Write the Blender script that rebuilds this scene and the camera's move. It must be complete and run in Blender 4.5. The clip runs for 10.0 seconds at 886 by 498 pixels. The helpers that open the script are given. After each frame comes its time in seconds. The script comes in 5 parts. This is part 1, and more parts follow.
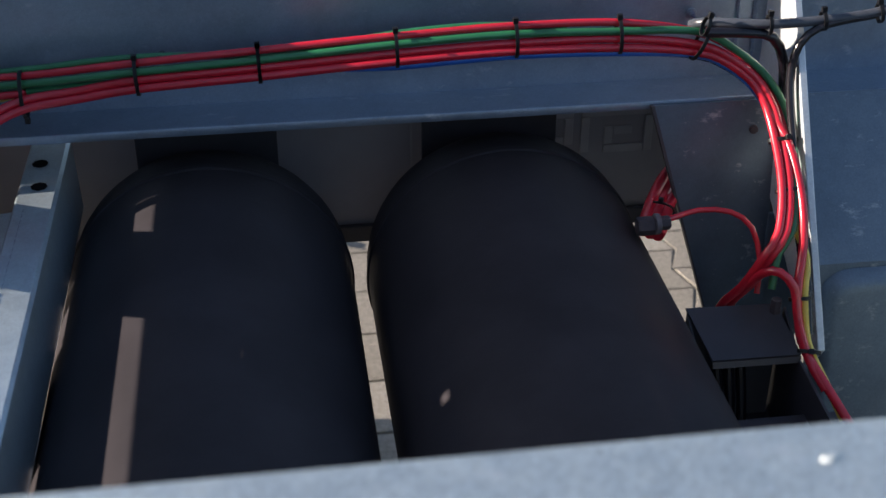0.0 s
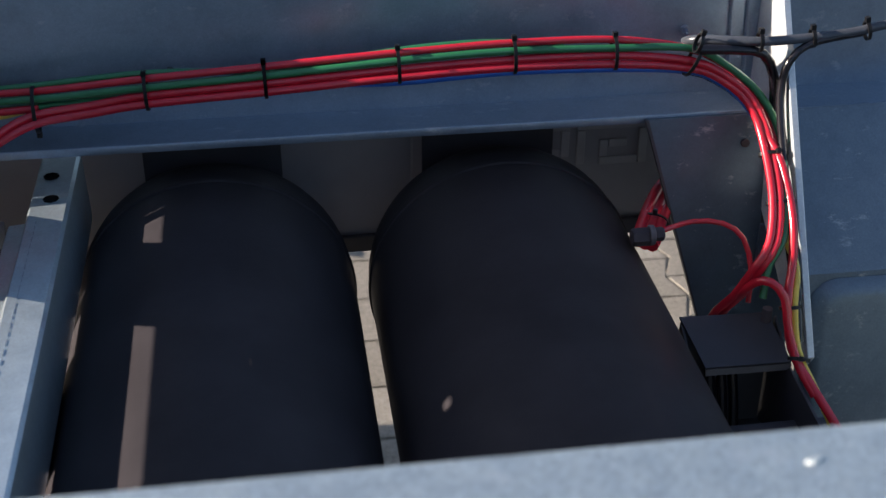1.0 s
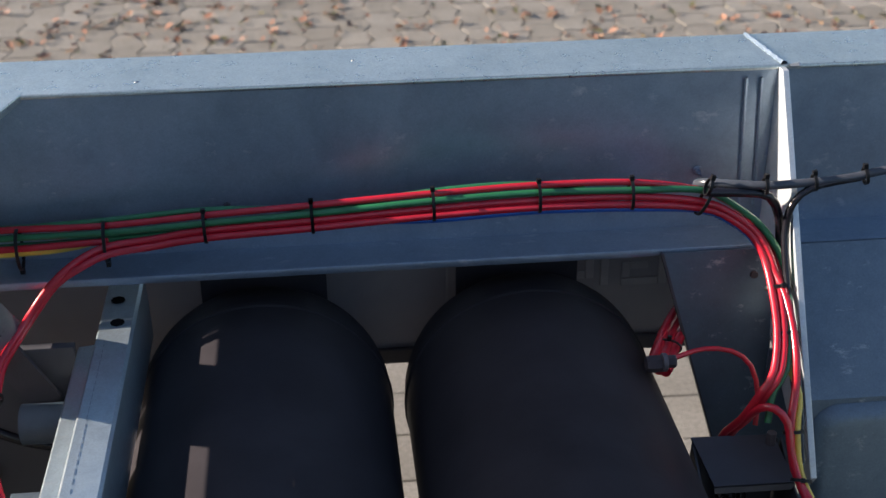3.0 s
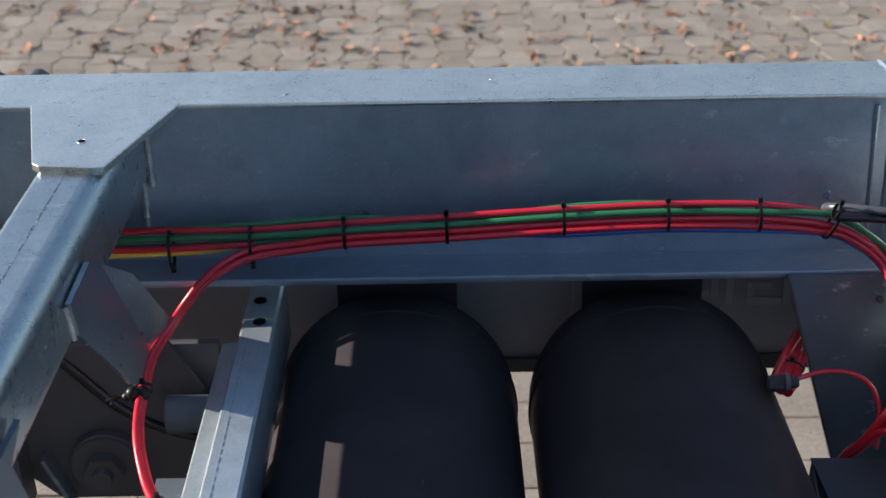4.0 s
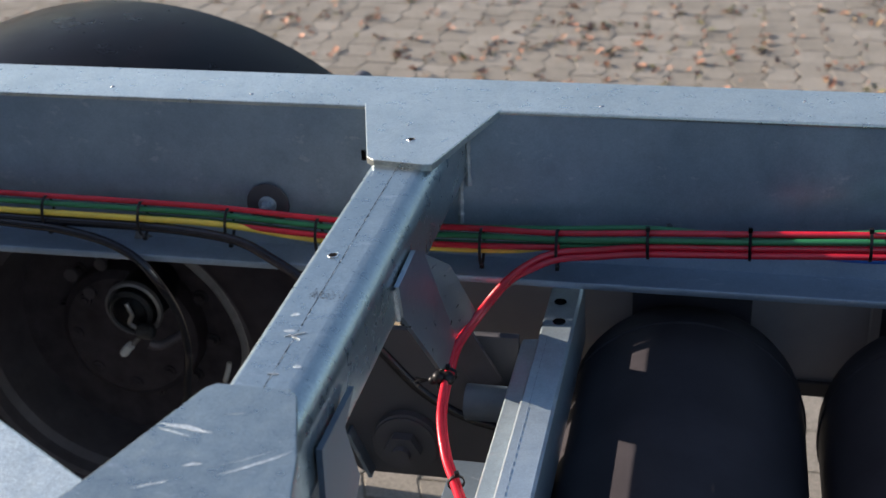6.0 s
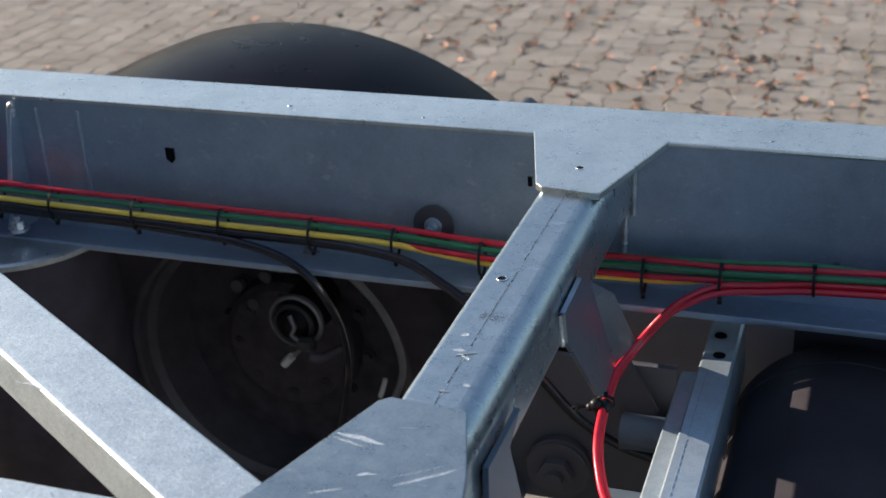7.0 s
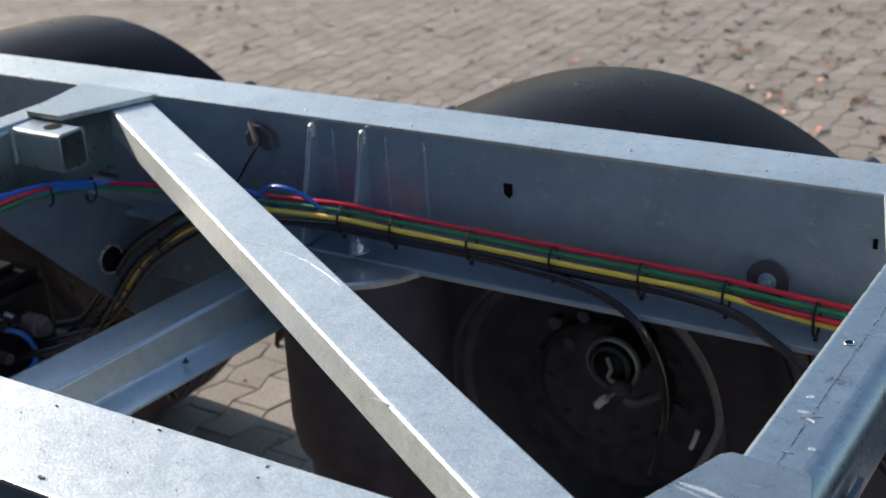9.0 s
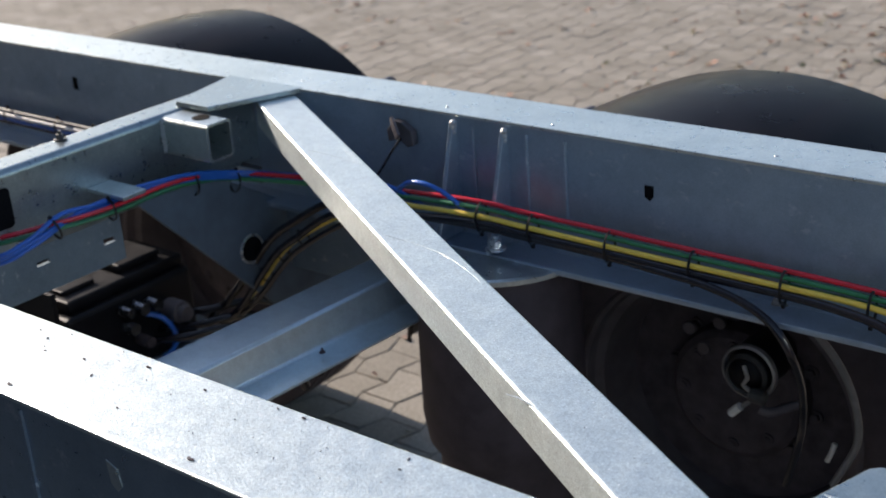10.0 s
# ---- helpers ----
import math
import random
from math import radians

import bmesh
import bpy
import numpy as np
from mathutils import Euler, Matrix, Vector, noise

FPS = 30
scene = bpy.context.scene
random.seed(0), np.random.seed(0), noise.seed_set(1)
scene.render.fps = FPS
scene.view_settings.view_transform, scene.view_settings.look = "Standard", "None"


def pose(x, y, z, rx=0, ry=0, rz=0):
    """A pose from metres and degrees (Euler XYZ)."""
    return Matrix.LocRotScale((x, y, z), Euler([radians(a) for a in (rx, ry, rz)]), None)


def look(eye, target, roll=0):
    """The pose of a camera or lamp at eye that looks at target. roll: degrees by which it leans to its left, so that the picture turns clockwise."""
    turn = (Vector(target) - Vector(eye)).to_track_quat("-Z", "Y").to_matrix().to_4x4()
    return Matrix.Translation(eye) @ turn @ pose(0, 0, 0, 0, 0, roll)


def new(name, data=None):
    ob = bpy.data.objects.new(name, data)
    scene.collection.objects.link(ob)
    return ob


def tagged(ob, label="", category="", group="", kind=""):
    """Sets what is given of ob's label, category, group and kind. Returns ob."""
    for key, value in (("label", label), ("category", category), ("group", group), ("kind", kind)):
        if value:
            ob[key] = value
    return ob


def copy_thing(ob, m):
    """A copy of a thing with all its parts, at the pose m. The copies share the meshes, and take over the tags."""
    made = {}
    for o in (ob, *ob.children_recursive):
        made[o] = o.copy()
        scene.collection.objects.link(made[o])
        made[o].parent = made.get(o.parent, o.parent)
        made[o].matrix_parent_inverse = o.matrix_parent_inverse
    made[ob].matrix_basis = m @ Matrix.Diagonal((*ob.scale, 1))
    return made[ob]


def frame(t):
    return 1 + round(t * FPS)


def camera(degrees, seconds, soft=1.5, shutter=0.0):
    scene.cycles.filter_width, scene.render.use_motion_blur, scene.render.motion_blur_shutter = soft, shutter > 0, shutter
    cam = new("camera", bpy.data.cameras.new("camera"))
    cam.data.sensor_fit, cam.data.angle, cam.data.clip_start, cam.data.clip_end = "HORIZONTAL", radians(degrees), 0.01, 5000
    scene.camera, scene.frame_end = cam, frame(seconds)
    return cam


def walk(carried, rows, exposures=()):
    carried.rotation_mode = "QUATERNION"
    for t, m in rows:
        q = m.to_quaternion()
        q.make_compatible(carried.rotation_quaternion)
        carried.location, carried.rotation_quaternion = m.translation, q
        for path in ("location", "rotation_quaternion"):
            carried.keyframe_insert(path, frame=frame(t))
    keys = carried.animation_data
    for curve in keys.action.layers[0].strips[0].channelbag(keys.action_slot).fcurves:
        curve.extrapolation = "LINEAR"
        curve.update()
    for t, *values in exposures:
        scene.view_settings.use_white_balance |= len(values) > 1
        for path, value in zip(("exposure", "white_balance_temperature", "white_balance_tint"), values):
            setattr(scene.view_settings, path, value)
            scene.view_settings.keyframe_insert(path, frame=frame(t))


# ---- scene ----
cam = camera(37.55, 10.0)
cam.data.dof.use_dof = True
cam.data.dof.focus_distance = 1.45
cam.data.dof.aperture_fstop = 7.6
PATH = [
    (0.0, -0.1458, -0.8763, 1.3522, 58.879, -0.161, -8.013),
    (0.5, -0.1508, -0.8881, 1.3615, 58.967, -0.187, -8.139),
    (1.0, -0.1573, -0.9061, 1.3766, 59.140, -0.295, -8.245),
    (1.5, -0.1629, -0.9289, 1.3946, 60.134, -0.261, -8.301),
    (2.0, -0.1486, -0.9644, 1.4308, 61.604, -0.049, -7.619),
    (2.2, -0.1449, -0.9730, 1.4480, 61.768, 0.078, -7.464),
    (3.3, -0.1487, -0.9965, 1.5199, 61.935, 0.290, -4.960),
    (3.5, -0.1507, -1.0118, 1.5272, 62.060, 0.460, -4.005),
    (4.0, -0.1623, -1.0316, 1.5343, 62.318, 0.842, -0.416),
    (4.5, -0.1723, -1.0523, 1.5406, 62.593, 1.134, 2.571),
    (5.0, -0.1826, -1.0700, 1.5459, 62.773, 1.452, 5.713),
    (5.5, -0.1928, -1.0852, 1.5500, 62.999, 1.867, 8.662),
    (7.0, -0.2250, -1.1287, 1.5669, 64.686, 2.619, 18.631),
    (7.5, -0.2341, -1.1427, 1.5736, 65.739, 2.737, 21.665),
    (8.0, -0.2451, -1.1515, 1.5757, 66.349, 2.954, 25.255),
    (8.5, -0.2565, -1.1566, 1.5763, 66.633, 3.187, 28.650),
    (9.0, -0.2686, -1.1645, 1.5785, 67.189, 3.424, 32.244),
    (9.5, -0.2749, -1.1727, 1.5803, 67.345, 3.624, 35.147),
    (10.0, -0.2835, -1.1794, 1.5818, 67.460, 3.758, 38.015),
]
walk(cam, [(t, pose(x, y, z, rx, ry, rz)) for t, x, y, z, rx, ry, rz in PATH],
     [(0.0, 1.12, 7050, 15.5), (10.0, 1.08, 7000, 15.2)])

# ---- light ----
sun_dir = Vector((-1.0, 0.110, 0.343)).normalized()   # low autumn sun, along the rails
SUN_EL = math.degrees(math.asin(sun_dir.z))
world = bpy.data.worlds.new("sky")
scene.world = world
world.use_nodes = True
wn = world.node_tree.nodes
sky = wn.new("ShaderNodeTexSky")
sky.sky_type = "NISHITA"
sky.sun_disc = False
sky.ozone_density = 2.2
sky.sun_elevation = radians(SUN_EL)
sky.sun_rotation = math.atan2(sun_dir.x, sun_dir.y)
world.node_tree.links.new(sky.outputs[0], wn["Background"].inputs[0])
wn["Background"].inputs[1].default_value = 0.104
sun = bpy.data.lights.new("sun", "SUN")
sun.energy, sun.angle, sun.color = 4.9, radians(0.6), (1.0, 0.93, 0.84)
sun_ob = new("sun", sun)
sun_ob.matrix_world = look(sun_dir * 30, (0, 0, 0))


# ---- materials ----
def nodes_of(name):
    m = bpy.data.materials.new(name)
    m.use_nodes = True
    nt = m.node_tree
    return m, nt, nt.nodes["Principled BSDF"]


def noise_node(nt, scale, detail=4.0, rough=0.6, coord=None):
    n = nt.nodes.new("ShaderNodeTexNoise")
    n.inputs["Scale"].default_value = scale
    n.inputs["Detail"].default_value = detail
    n.inputs["Roughness"].default_value = rough
    if coord is not None:
        nt.links.new(coord, n.inputs["Vector"])
    return n


def ramp_node(nt, fac, stops):
    r = nt.nodes.new("ShaderNodeValToRGB")
    els = r.color_ramp.elements
    while len(els) < len(stops):
        els.new(0.5)
    for e, (p, c) in zip(els, stops):
        e.position, e.color = p, (*c, 1)
    nt.links.new(fac, r.inputs[0])
    return r


def mix_node(nt, fac, a, b, mode="MIX"):
    x = nt.nodes.new("ShaderNodeMix")
    x.data_type, x.blend_type = "RGBA", mode
    for sock, v in ((x.inputs[0], fac), (x.inputs[6], a), (x.inputs[7], b)):
        if isinstance(v, (int, float)):
            sock.default_value = v
        elif isinstance(v, tuple):
            sock.default_value = (*v, 1)
        else:
            nt.links.new(v, sock)
    return x.outputs[2]


def bump_node(nt, height, strength, distance, bsdf):
    b = nt.nodes.new("ShaderNodeBump")
    b.inputs["Strength"].default_value = strength
    b.inputs["Distance"].default_value = distance
    nt.links.new(height, b.inputs["Height"])
    nt.links.new(b.outputs[0], bsdf.inputs["Normal"])
    return b


def position(nt):
    return nt.nodes.new("ShaderNodeNewGeometry").outputs["Position"]


def galvanised(name, light, dark, metal=0.9, rough=(0.28, 0.42), grit=0.5, cloud=0.5, spangle=0.9, relief=0.75, pits_glints=0.7):
    """Hot-dip zinc: soft clouds, small spangle, pale scuffs, fine grit and painted glint dots."""
    m, nt, b = nodes_of(name)
    pos = position(nt)
    big = noise_node(nt, 3.2, 6.0, 0.6, pos)
    mid = noise_node(nt, 55.0, 5.0, 0.65, pos)
    cell = nt.nodes.new("ShaderNodeTexVoronoi")
    cell.inputs["Scale"].default_value = 360.0
    nt.links.new(pos, cell.inputs["Vector"])
    fine = noise_node(nt, 560.0, 2.0, 0.6, pos)
    base = ramp_node(nt, big.outputs[0], [(0.30, dark), (0.70, light)])
    col = mix_node(nt, cloud, light, base.outputs[0])
    blot = noise_node(nt, 14.0, 3.0, 0.5, pos)
    stain = ramp_node(nt, blot.outputs[0], [(0.32, (0.91, 0.92, 0.93)), (0.50, (1.0, 1.0, 1.0)), (0.62, (1.0, 1.0, 1.0)), (0.74, (1.09, 1.08, 1.07))])
    col = mix_node(nt, cloud, col, mix_node(nt, 1.0, col, stain.outputs[0], "MULTIPLY"))
    patch = ramp_node(nt, mid.outputs[0], [(0.32, (0.80, 0.81, 0.82)), (0.55, (1.0, 1.0, 1.0)), (0.72, (1.10, 1.09, 1.07))])
    col = mix_node(nt, 0.5, col, mix_node(nt, 1.0, col, patch.outputs[0], "MULTIPLY"))
    sp = ramp_node(nt, cell.outputs["Color"], [(0.0, (0.71, 0.715, 0.72)), (1.0, (1.23, 1.23, 1.23))])
    col = mix_node(nt, spangle, col, mix_node(nt, 1.0, col, sp.outputs[0], "MULTIPLY"))
    gr = ramp_node(nt, fine.outputs[0], [(0.32, (0.58, 0.59, 0.60)), (0.5, (1.0, 1.0, 1.0)), (0.66, (1.35, 1.35, 1.35))])
    col = mix_node(nt, grit, col, mix_node(nt, 1.0, col, gr.outputs[0], "MULTIPLY"))
    # pale scuffs in streaks, and dark pinholes
    st = nt.nodes.new("ShaderNodeMapping")
    st.inputs["Scale"].default_value = (9.0, 26.0, 14.0)
    st.inputs["Rotation"].default_value = (0.2, 0.3, 0.6)
    nt.links.new(pos, st.inputs["Vector"])
    scuff = noise_node(nt, 2.4, 7.0, 0.72, st.outputs[0])
    sc = ramp_node(nt, scuff.outputs[0], [(0.60, (0.0, 0.0, 0.0)), (0.72, (1.0, 1.0, 1.0))])
    col = mix_node(nt, sc.outputs[0], col, mix_node(nt, 0.45, col, (0.80, 0.81, 0.81)))
    pin = nt.nodes.new("ShaderNodeTexVoronoi")
    pin.inputs["Scale"].default_value = 95.0
    nt.links.new(pos, pin.inputs["Vector"])
    dot = ramp_node(nt, pin.outputs["Distance"], [(0.05, (1.0, 1.0, 1.0)), (0.11, (0.0, 0.0, 0.0))])
    some = ramp_node(nt, pin.outputs["Color"], [(0.70, (0.0, 0.0, 0.0)), (0.74, (1.0, 1.0, 1.0))])
    dots = mix_node(nt, 1.0, dot.outputs[0], some.outputs[0], "MULTIPLY")
    col = mix_node(nt, dots, col, mix_node(nt, pits_glints, col, (0.12, 0.12, 0.12)))
    # tiny near-white dots put sparkling glints into the colour
    spark = nt.nodes.new("ShaderNodeTexVoronoi")
    spark.inputs["Scale"].default_value = 120.0
    nt.links.new(pos, spark.inputs["Vector"])
    tip = ramp_node(nt, spark.outputs["Distance"], [(0.06, (1.0, 1.0, 1.0)), (0.13, (0.0, 0.0, 0.0))])
    few = ramp_node(nt, spark.outputs["Color"], [(0.60, (0.0, 0.0, 0.0)), (0.66, (1.0, 1.0, 1.0))])
    tips = mix_node(nt, 1.0, tip.outputs[0], few.outputs[0], "MULTIPLY")
    col = mix_node(nt, tips, col, mix_node(nt, pits_glints, col, (0.97, 0.97, 0.96)))
    nt.links.new(col, b.inputs["Base Color"])
    b.inputs["Metallic"].default_value = metal
    rr = nt.nodes.new("ShaderNodeMapRange")
    rr.inputs["From Min"].default_value, rr.inputs["From Max"].default_value = 0.3, 0.7
    rr.inputs["To Min"].default_value, rr.inputs["To Max"].default_value = rough
    nt.links.new(mid.outputs[0], rr.inputs["Value"])
    nt.links.new(rr.outputs[0], b.inputs["Roughness"])
    grain = noise_node(nt, 400.0, 3.0, 0.65, pos)
    h = mix_node(nt, 0.92, mid.outputs[0], grain.outputs[0])
    bump_node(nt, h, relief, 0.0006, b)
    return m


def plain(name, colour, rough=0.5, metal=0.0, vary=0.12, scale=30.0, bump=0.1, coat=0.0, spec=0.5):
    """A painted, moulded or rubber surface with faint mottling and scuffs."""
    m, nt, b = nodes_of(name)
    pos = position(nt)
    n1 = noise_node(nt, scale, 5.0, 0.6, pos)
    n2 = noise_node(nt, scale * 14, 2.0, 0.5, pos)
    lo = tuple(c * (1 - vary) for c in colour)
    hi = tuple(c * (1 + vary) for c in colour)
    r = ramp_node(nt, n1.outputs[0], [(0.3, lo), (0.7, hi)])
    nt.links.new(r.outputs[0], b.inputs["Base Color"])
    rr = nt.nodes.new("ShaderNodeMapRange")
    rr.inputs["From Min"].default_value, rr.inputs["From Max"].default_value = 0.25, 0.75
    rr.inputs["To Min"].default_value, rr.inputs["To Max"].default_value = rough * 0.85, min(1, rough * 1.15)
    nt.links.new(n1.outputs[0], rr.inputs["Value"])
    nt.links.new(rr.outputs[0], b.inputs["Roughness"])
    b.inputs["Metallic"].default_value = metal
    b.inputs["Coat Weight"].default_value = coat
    b.inputs["Specular IOR Level"].default_value = spec
    if bump:
        bump_node(nt, n2.outputs[0], bump, 0.0006, b)
    return m


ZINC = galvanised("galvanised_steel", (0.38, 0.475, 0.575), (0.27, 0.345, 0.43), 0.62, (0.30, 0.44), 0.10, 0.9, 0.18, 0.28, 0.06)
# paler copy of the zinc, with the light on the tops in its colour
ZINC_BRIGHT = galvanised("lit_galvanised_steel", (0.630, 0.680, 0.668), (0.47, 0.525, 0.52), 0.85, (0.25, 0.38), 0.28, 1.0, 0.32, 0.5, 0.4)
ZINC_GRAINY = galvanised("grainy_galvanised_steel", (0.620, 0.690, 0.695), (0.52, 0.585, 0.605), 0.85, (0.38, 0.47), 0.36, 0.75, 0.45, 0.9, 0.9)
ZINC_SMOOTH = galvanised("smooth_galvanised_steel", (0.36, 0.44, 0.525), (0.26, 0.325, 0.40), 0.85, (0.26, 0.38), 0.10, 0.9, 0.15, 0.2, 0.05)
ZINC_BEAM = galvanised("rolled_galvanised_steel", (0.435, 0.51, 0.53), (0.32, 0.385, 0.41), 0.88, (0.24, 0.37), 0.2, 0.9, 0.3, 0.25, 0.2)
ZINC_WORN = galvanised("worn_galvanised_steel", (0.42, 0.485, 0.49), (0.28, 0.335, 0.35), 0.88, (0.24, 0.40), 0.25, 1.0, 0.3, 0.35, 0.4)
# darkened copy of the zinc for plates that stand in shade
ZINC_SHADE = galvanised("shaded_galvanised_plate", (0.215, 0.28, 0.335), (0.15, 0.20, 0.245), 0.45, (0.36, 0.50), 0.15, 1.0, 0.2, 0.3, 0.1)
ZINC_CHANNEL = galvanised("cold_rolled_zinc_channel", (0.63, 0.745, 0.80), (0.53, 0.64, 0.70), 0.76, (0.28, 0.38), 0.15, 0.5, 0.2, 0.12, 0.2)
# zinc made paler so that the gusset's sunlight is in the colour
ZINC_PALE = galvanised("sunlit_pale_zinc", (0.68, 0.72, 0.74), (0.60, 0.64, 0.66), 0.40, (0.34, 0.46), 0.15, 0.6, 0.2, 0.3, 0.2)
# deeper shaded copy, for the steep plate beside the tank
ZINC_DEEP = galvanised("shaded_blue_zinc_plate", (0.135, 0.19, 0.25), (0.085, 0.125, 0.17), 0.35, (0.30, 0.42), 0.1, 1.0, 0.15, 0.25, 0.1)
ZINC_EDGE = galvanised("zinc_runs", (0.74, 0.76, 0.77), (0.6, 0.63, 0.65), 0.85, (0.22, 0.34))
TANK = plain("navy_black_tank_paint", (0.042, 0.038, 0.042), 0.45, 0, 0.2, 9.0, 0.2, 0.0, 0.04)
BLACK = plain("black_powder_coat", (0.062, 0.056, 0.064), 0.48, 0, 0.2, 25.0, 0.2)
RUBBER = plain("tyre_rubber", (0.064, 0.052, 0.060), 0.75, 0, 0.3, 20.0, 0.4, 0.0, 0.25)
GUARD = plain("black_mudguard_plastic", (0.013, 0.010, 0.014), 0.30, 0, 0.25, 14.0, 0.05, 0.0, 0.15)
VALVE = plain("satin_black_valve_housing", (0.006, 0.006, 0.008), 0.42, 0, 0.25, 30.0, 0.2, 0.0, 0.18)
RIM = plain("dusty_grey_rim_paint", (0.105, 0.092, 0.104), 0.55, 0.2, 0.3, 22.0, 0.2)
DRUM = plain("dull_black_brake_iron", (0.066, 0.054, 0.062), 0.60, 0.0, 0.35, 30.0, 0.4, 0.0, 0.2)
CHROME = plain("bright_zinc_plating", (0.62, 0.62, 0.60), 0.25, 1.0, 0.1, 60.0, 0.1)
RED = plain("red_nylon_tube", (0.58, 0.016, 0.034), 0.24, 0, 0.12, 40.0, 0.0, 0.0, 0.75)
GREEN = plain("green_nylon_tube", (0.018, 0.165, 0.068), 0.32, 0, 0.12, 40.0, 0.0, 0.25)
YELLOW = plain("yellow_nylon_tube", (0.80, 0.56, 0.085), 0.32, 0, 0.1, 40.0, 0.0, 0.25)
BLUE = plain("blue_nylon_tube", (0.010, 0.115, 0.48), 0.32, 0, 0.12, 40.0, 0.0, 0.25)
HOSE = plain("black_rubber_hose", (0.010, 0.009, 0.013), 0.24, 0, 0.2, 40.0, 0.05, 0.0, 0.55)
CAST = plain("dusty_grey_cast_iron", (0.065, 0.063, 0.062), 0.42, 0.3, 0.25, 40.0, 0.2)
RINGS = plain("rubbed_clamp_steel", (0.27, 0.262, 0.262), 0.36, 0.4, 0.3, 40.0, 0.2)
FIT = plain("dull_zinc_fitting", (0.13, 0.138, 0.155), 0.26, 0.9, 0.2, 60.0, 0.1)
NUT = plain("dusty_steel_nut", (0.066, 0.055, 0.063), 0.6, 0.2, 0.25, 60.0, 0.2)
CONDUIT = plain("dark_grey_conduit", (0.062, 0.070, 0.086), 0.24, 0.0, 0.2, 40.0, 0.1)
GREYHOSE = plain("grey_rubber_hose", (0.17, 0.165, 0.165), 0.35, 0.0, 0.2, 40.0, 0.1)
TIE = plain("black_cable_tie_nylon", (0.010, 0.010, 0.011), 0.42, 0, 0.1, 60.0, 0.0, 0.0, 0.3)
BOXGREY = plain("grey_box_sheet", (0.36, 0.335, 0.345), 0.55, 0.0, 0.1, 8.0, 0.15)
GREY = plain("grey_painted_sheet", (0.078, 0.078, 0.088), 0.55, 0.0, 0.12, 10.0, 0.15)
EMBOSS = plain("box_emboss_paint", (0.45, 0.425, 0.425), 0.55, 0.0, 0.1, 20.0, 0.1)
GREYMARK = plain("pale_grey_emboss", (0.66, 0.64, 0.62), 0.55, 0.0, 0.1, 20.0, 0.1)
WELD = plain("zinc_coated_weld_bead", (0.46, 0.48, 0.49), 0.45, 0.6, 0.25, 120.0, 0.5)
# rubbed zinc, also the painted highlight along the beam's seam
SCUFF_GLINT = plain("pale_rubbed_zinc_and_glint", (0.62, 0.67, 0.68), 0.46, 0.75, 0.3, 300.0, 0.3)
# for the added wall that dims reflections in the near rail
WALL = plain("dark_reflection_wall", (0.034, 0.032, 0.042), 0.8, 0, 0.2, 3.0, 0.3)
WHITECAP = plain("white_plastic_cap", (0.78, 0.77, 0.75), 0.4, 0, 0.05, 60.0, 0.0)
# dark blue-grey, also used as the shade on the second hanger ear
PAD = plain("dark_blue_grey_paint_and_shade", (0.085, 0.115, 0.150), 0.42, 0.1, 0.2, 20.0, 0.15)
LID = plain("dark_grey_box_paint", (0.050, 0.048, 0.060), 0.5, 0, 0.15, 20.0, 0.15)
CLOSED = plain("deep_black_slot", (0.006, 0.006, 0.007), 0.9, 0, 0.1, 20.0, 0.0, 0.0, 0.05)


def paving(name, single):
    m, nt, b = nodes_of(name)
    pos = position(nt)
    rnd = nt.nodes.new("ShaderNodeObjectInfo").outputs["Random"] if single else nt.nodes.new("ShaderNodeNewGeometry").outputs["Random Per Island"]
    tone = ramp_node(nt, rnd, [(0.0, (0.256, 0.238, 0.211)), (0.5, (0.286, 0.267, 0.239)), (1.0, (0.318, 0.298, 0.269))])
    n1 = noise_node(nt, 3.0, 5.0, 0.65, pos)
    n2 = noise_node(nt, 110.0, 4.0, 0.7, pos)
    dirt = ramp_node(nt, n1.outputs[0], [(0.3, (0.78, 0.77, 0.74)), (0.7, (1.1, 1.09, 1.07))])
    grain = ramp_node(nt, n2.outputs[0], [(0.28, (0.62, 0.61, 0.60)), (0.72, (1.25, 1.25, 1.25))])
    col = mix_node(nt, 1.0, tone.outputs[0], dirt.outputs[0], "MULTIPLY")
    col = mix_node(nt, 0.8, col, mix_node(nt, 1.0, col, grain.outputs[0], "MULTIPLY"))
    nt.links.new(col, b.inputs["Base Color"])
    b.inputs["Roughness"].default_value = 0.85
    b.inputs["Specular IOR Level"].default_value = 0.1
    bump_node(nt, n2.outputs[0], 0.75, 0.0025, b)
    return m


def leaf_material():
    m, nt, b = nodes_of("dry_autumn_leaf")
    rnd = nt.nodes.new("ShaderNodeNewGeometry").outputs["Random Per Island"]
    r = ramp_node(nt, rnd, [(0.0, (0.13, 0.075, 0.048)), (0.35, (0.29, 0.135, 0.082)), (0.68, (0.42, 0.215, 0.135)), (0.80, (0.20, 0.17, 0.075)), (1.0, (0.11, 0.12, 0.05))])
    nt.links.new(r.outputs[0], b.inputs["Base Color"])
    b.inputs["Roughness"].default_value = 0.55
    return m


PAVER = paving("grey_concrete_paver", False)
PAVER_SINGLE = paving("grey_concrete_paver_stone", True)
LEAF = leaf_material()
SAND = plain("mossy_joint_sand", (0.150, 0.140, 0.115), 0.95, 0, 0.6, 9.0, 0.5)

# ---- helpers ----
ORIGIN = {}


def thing(name, at, label, category, group=""):
    ob = new(name)
    ob.empty_display_size = 0.05
    ob.location = at
    ORIGIN[ob] = Vector(at)
    return tagged(ob, label, category, group)


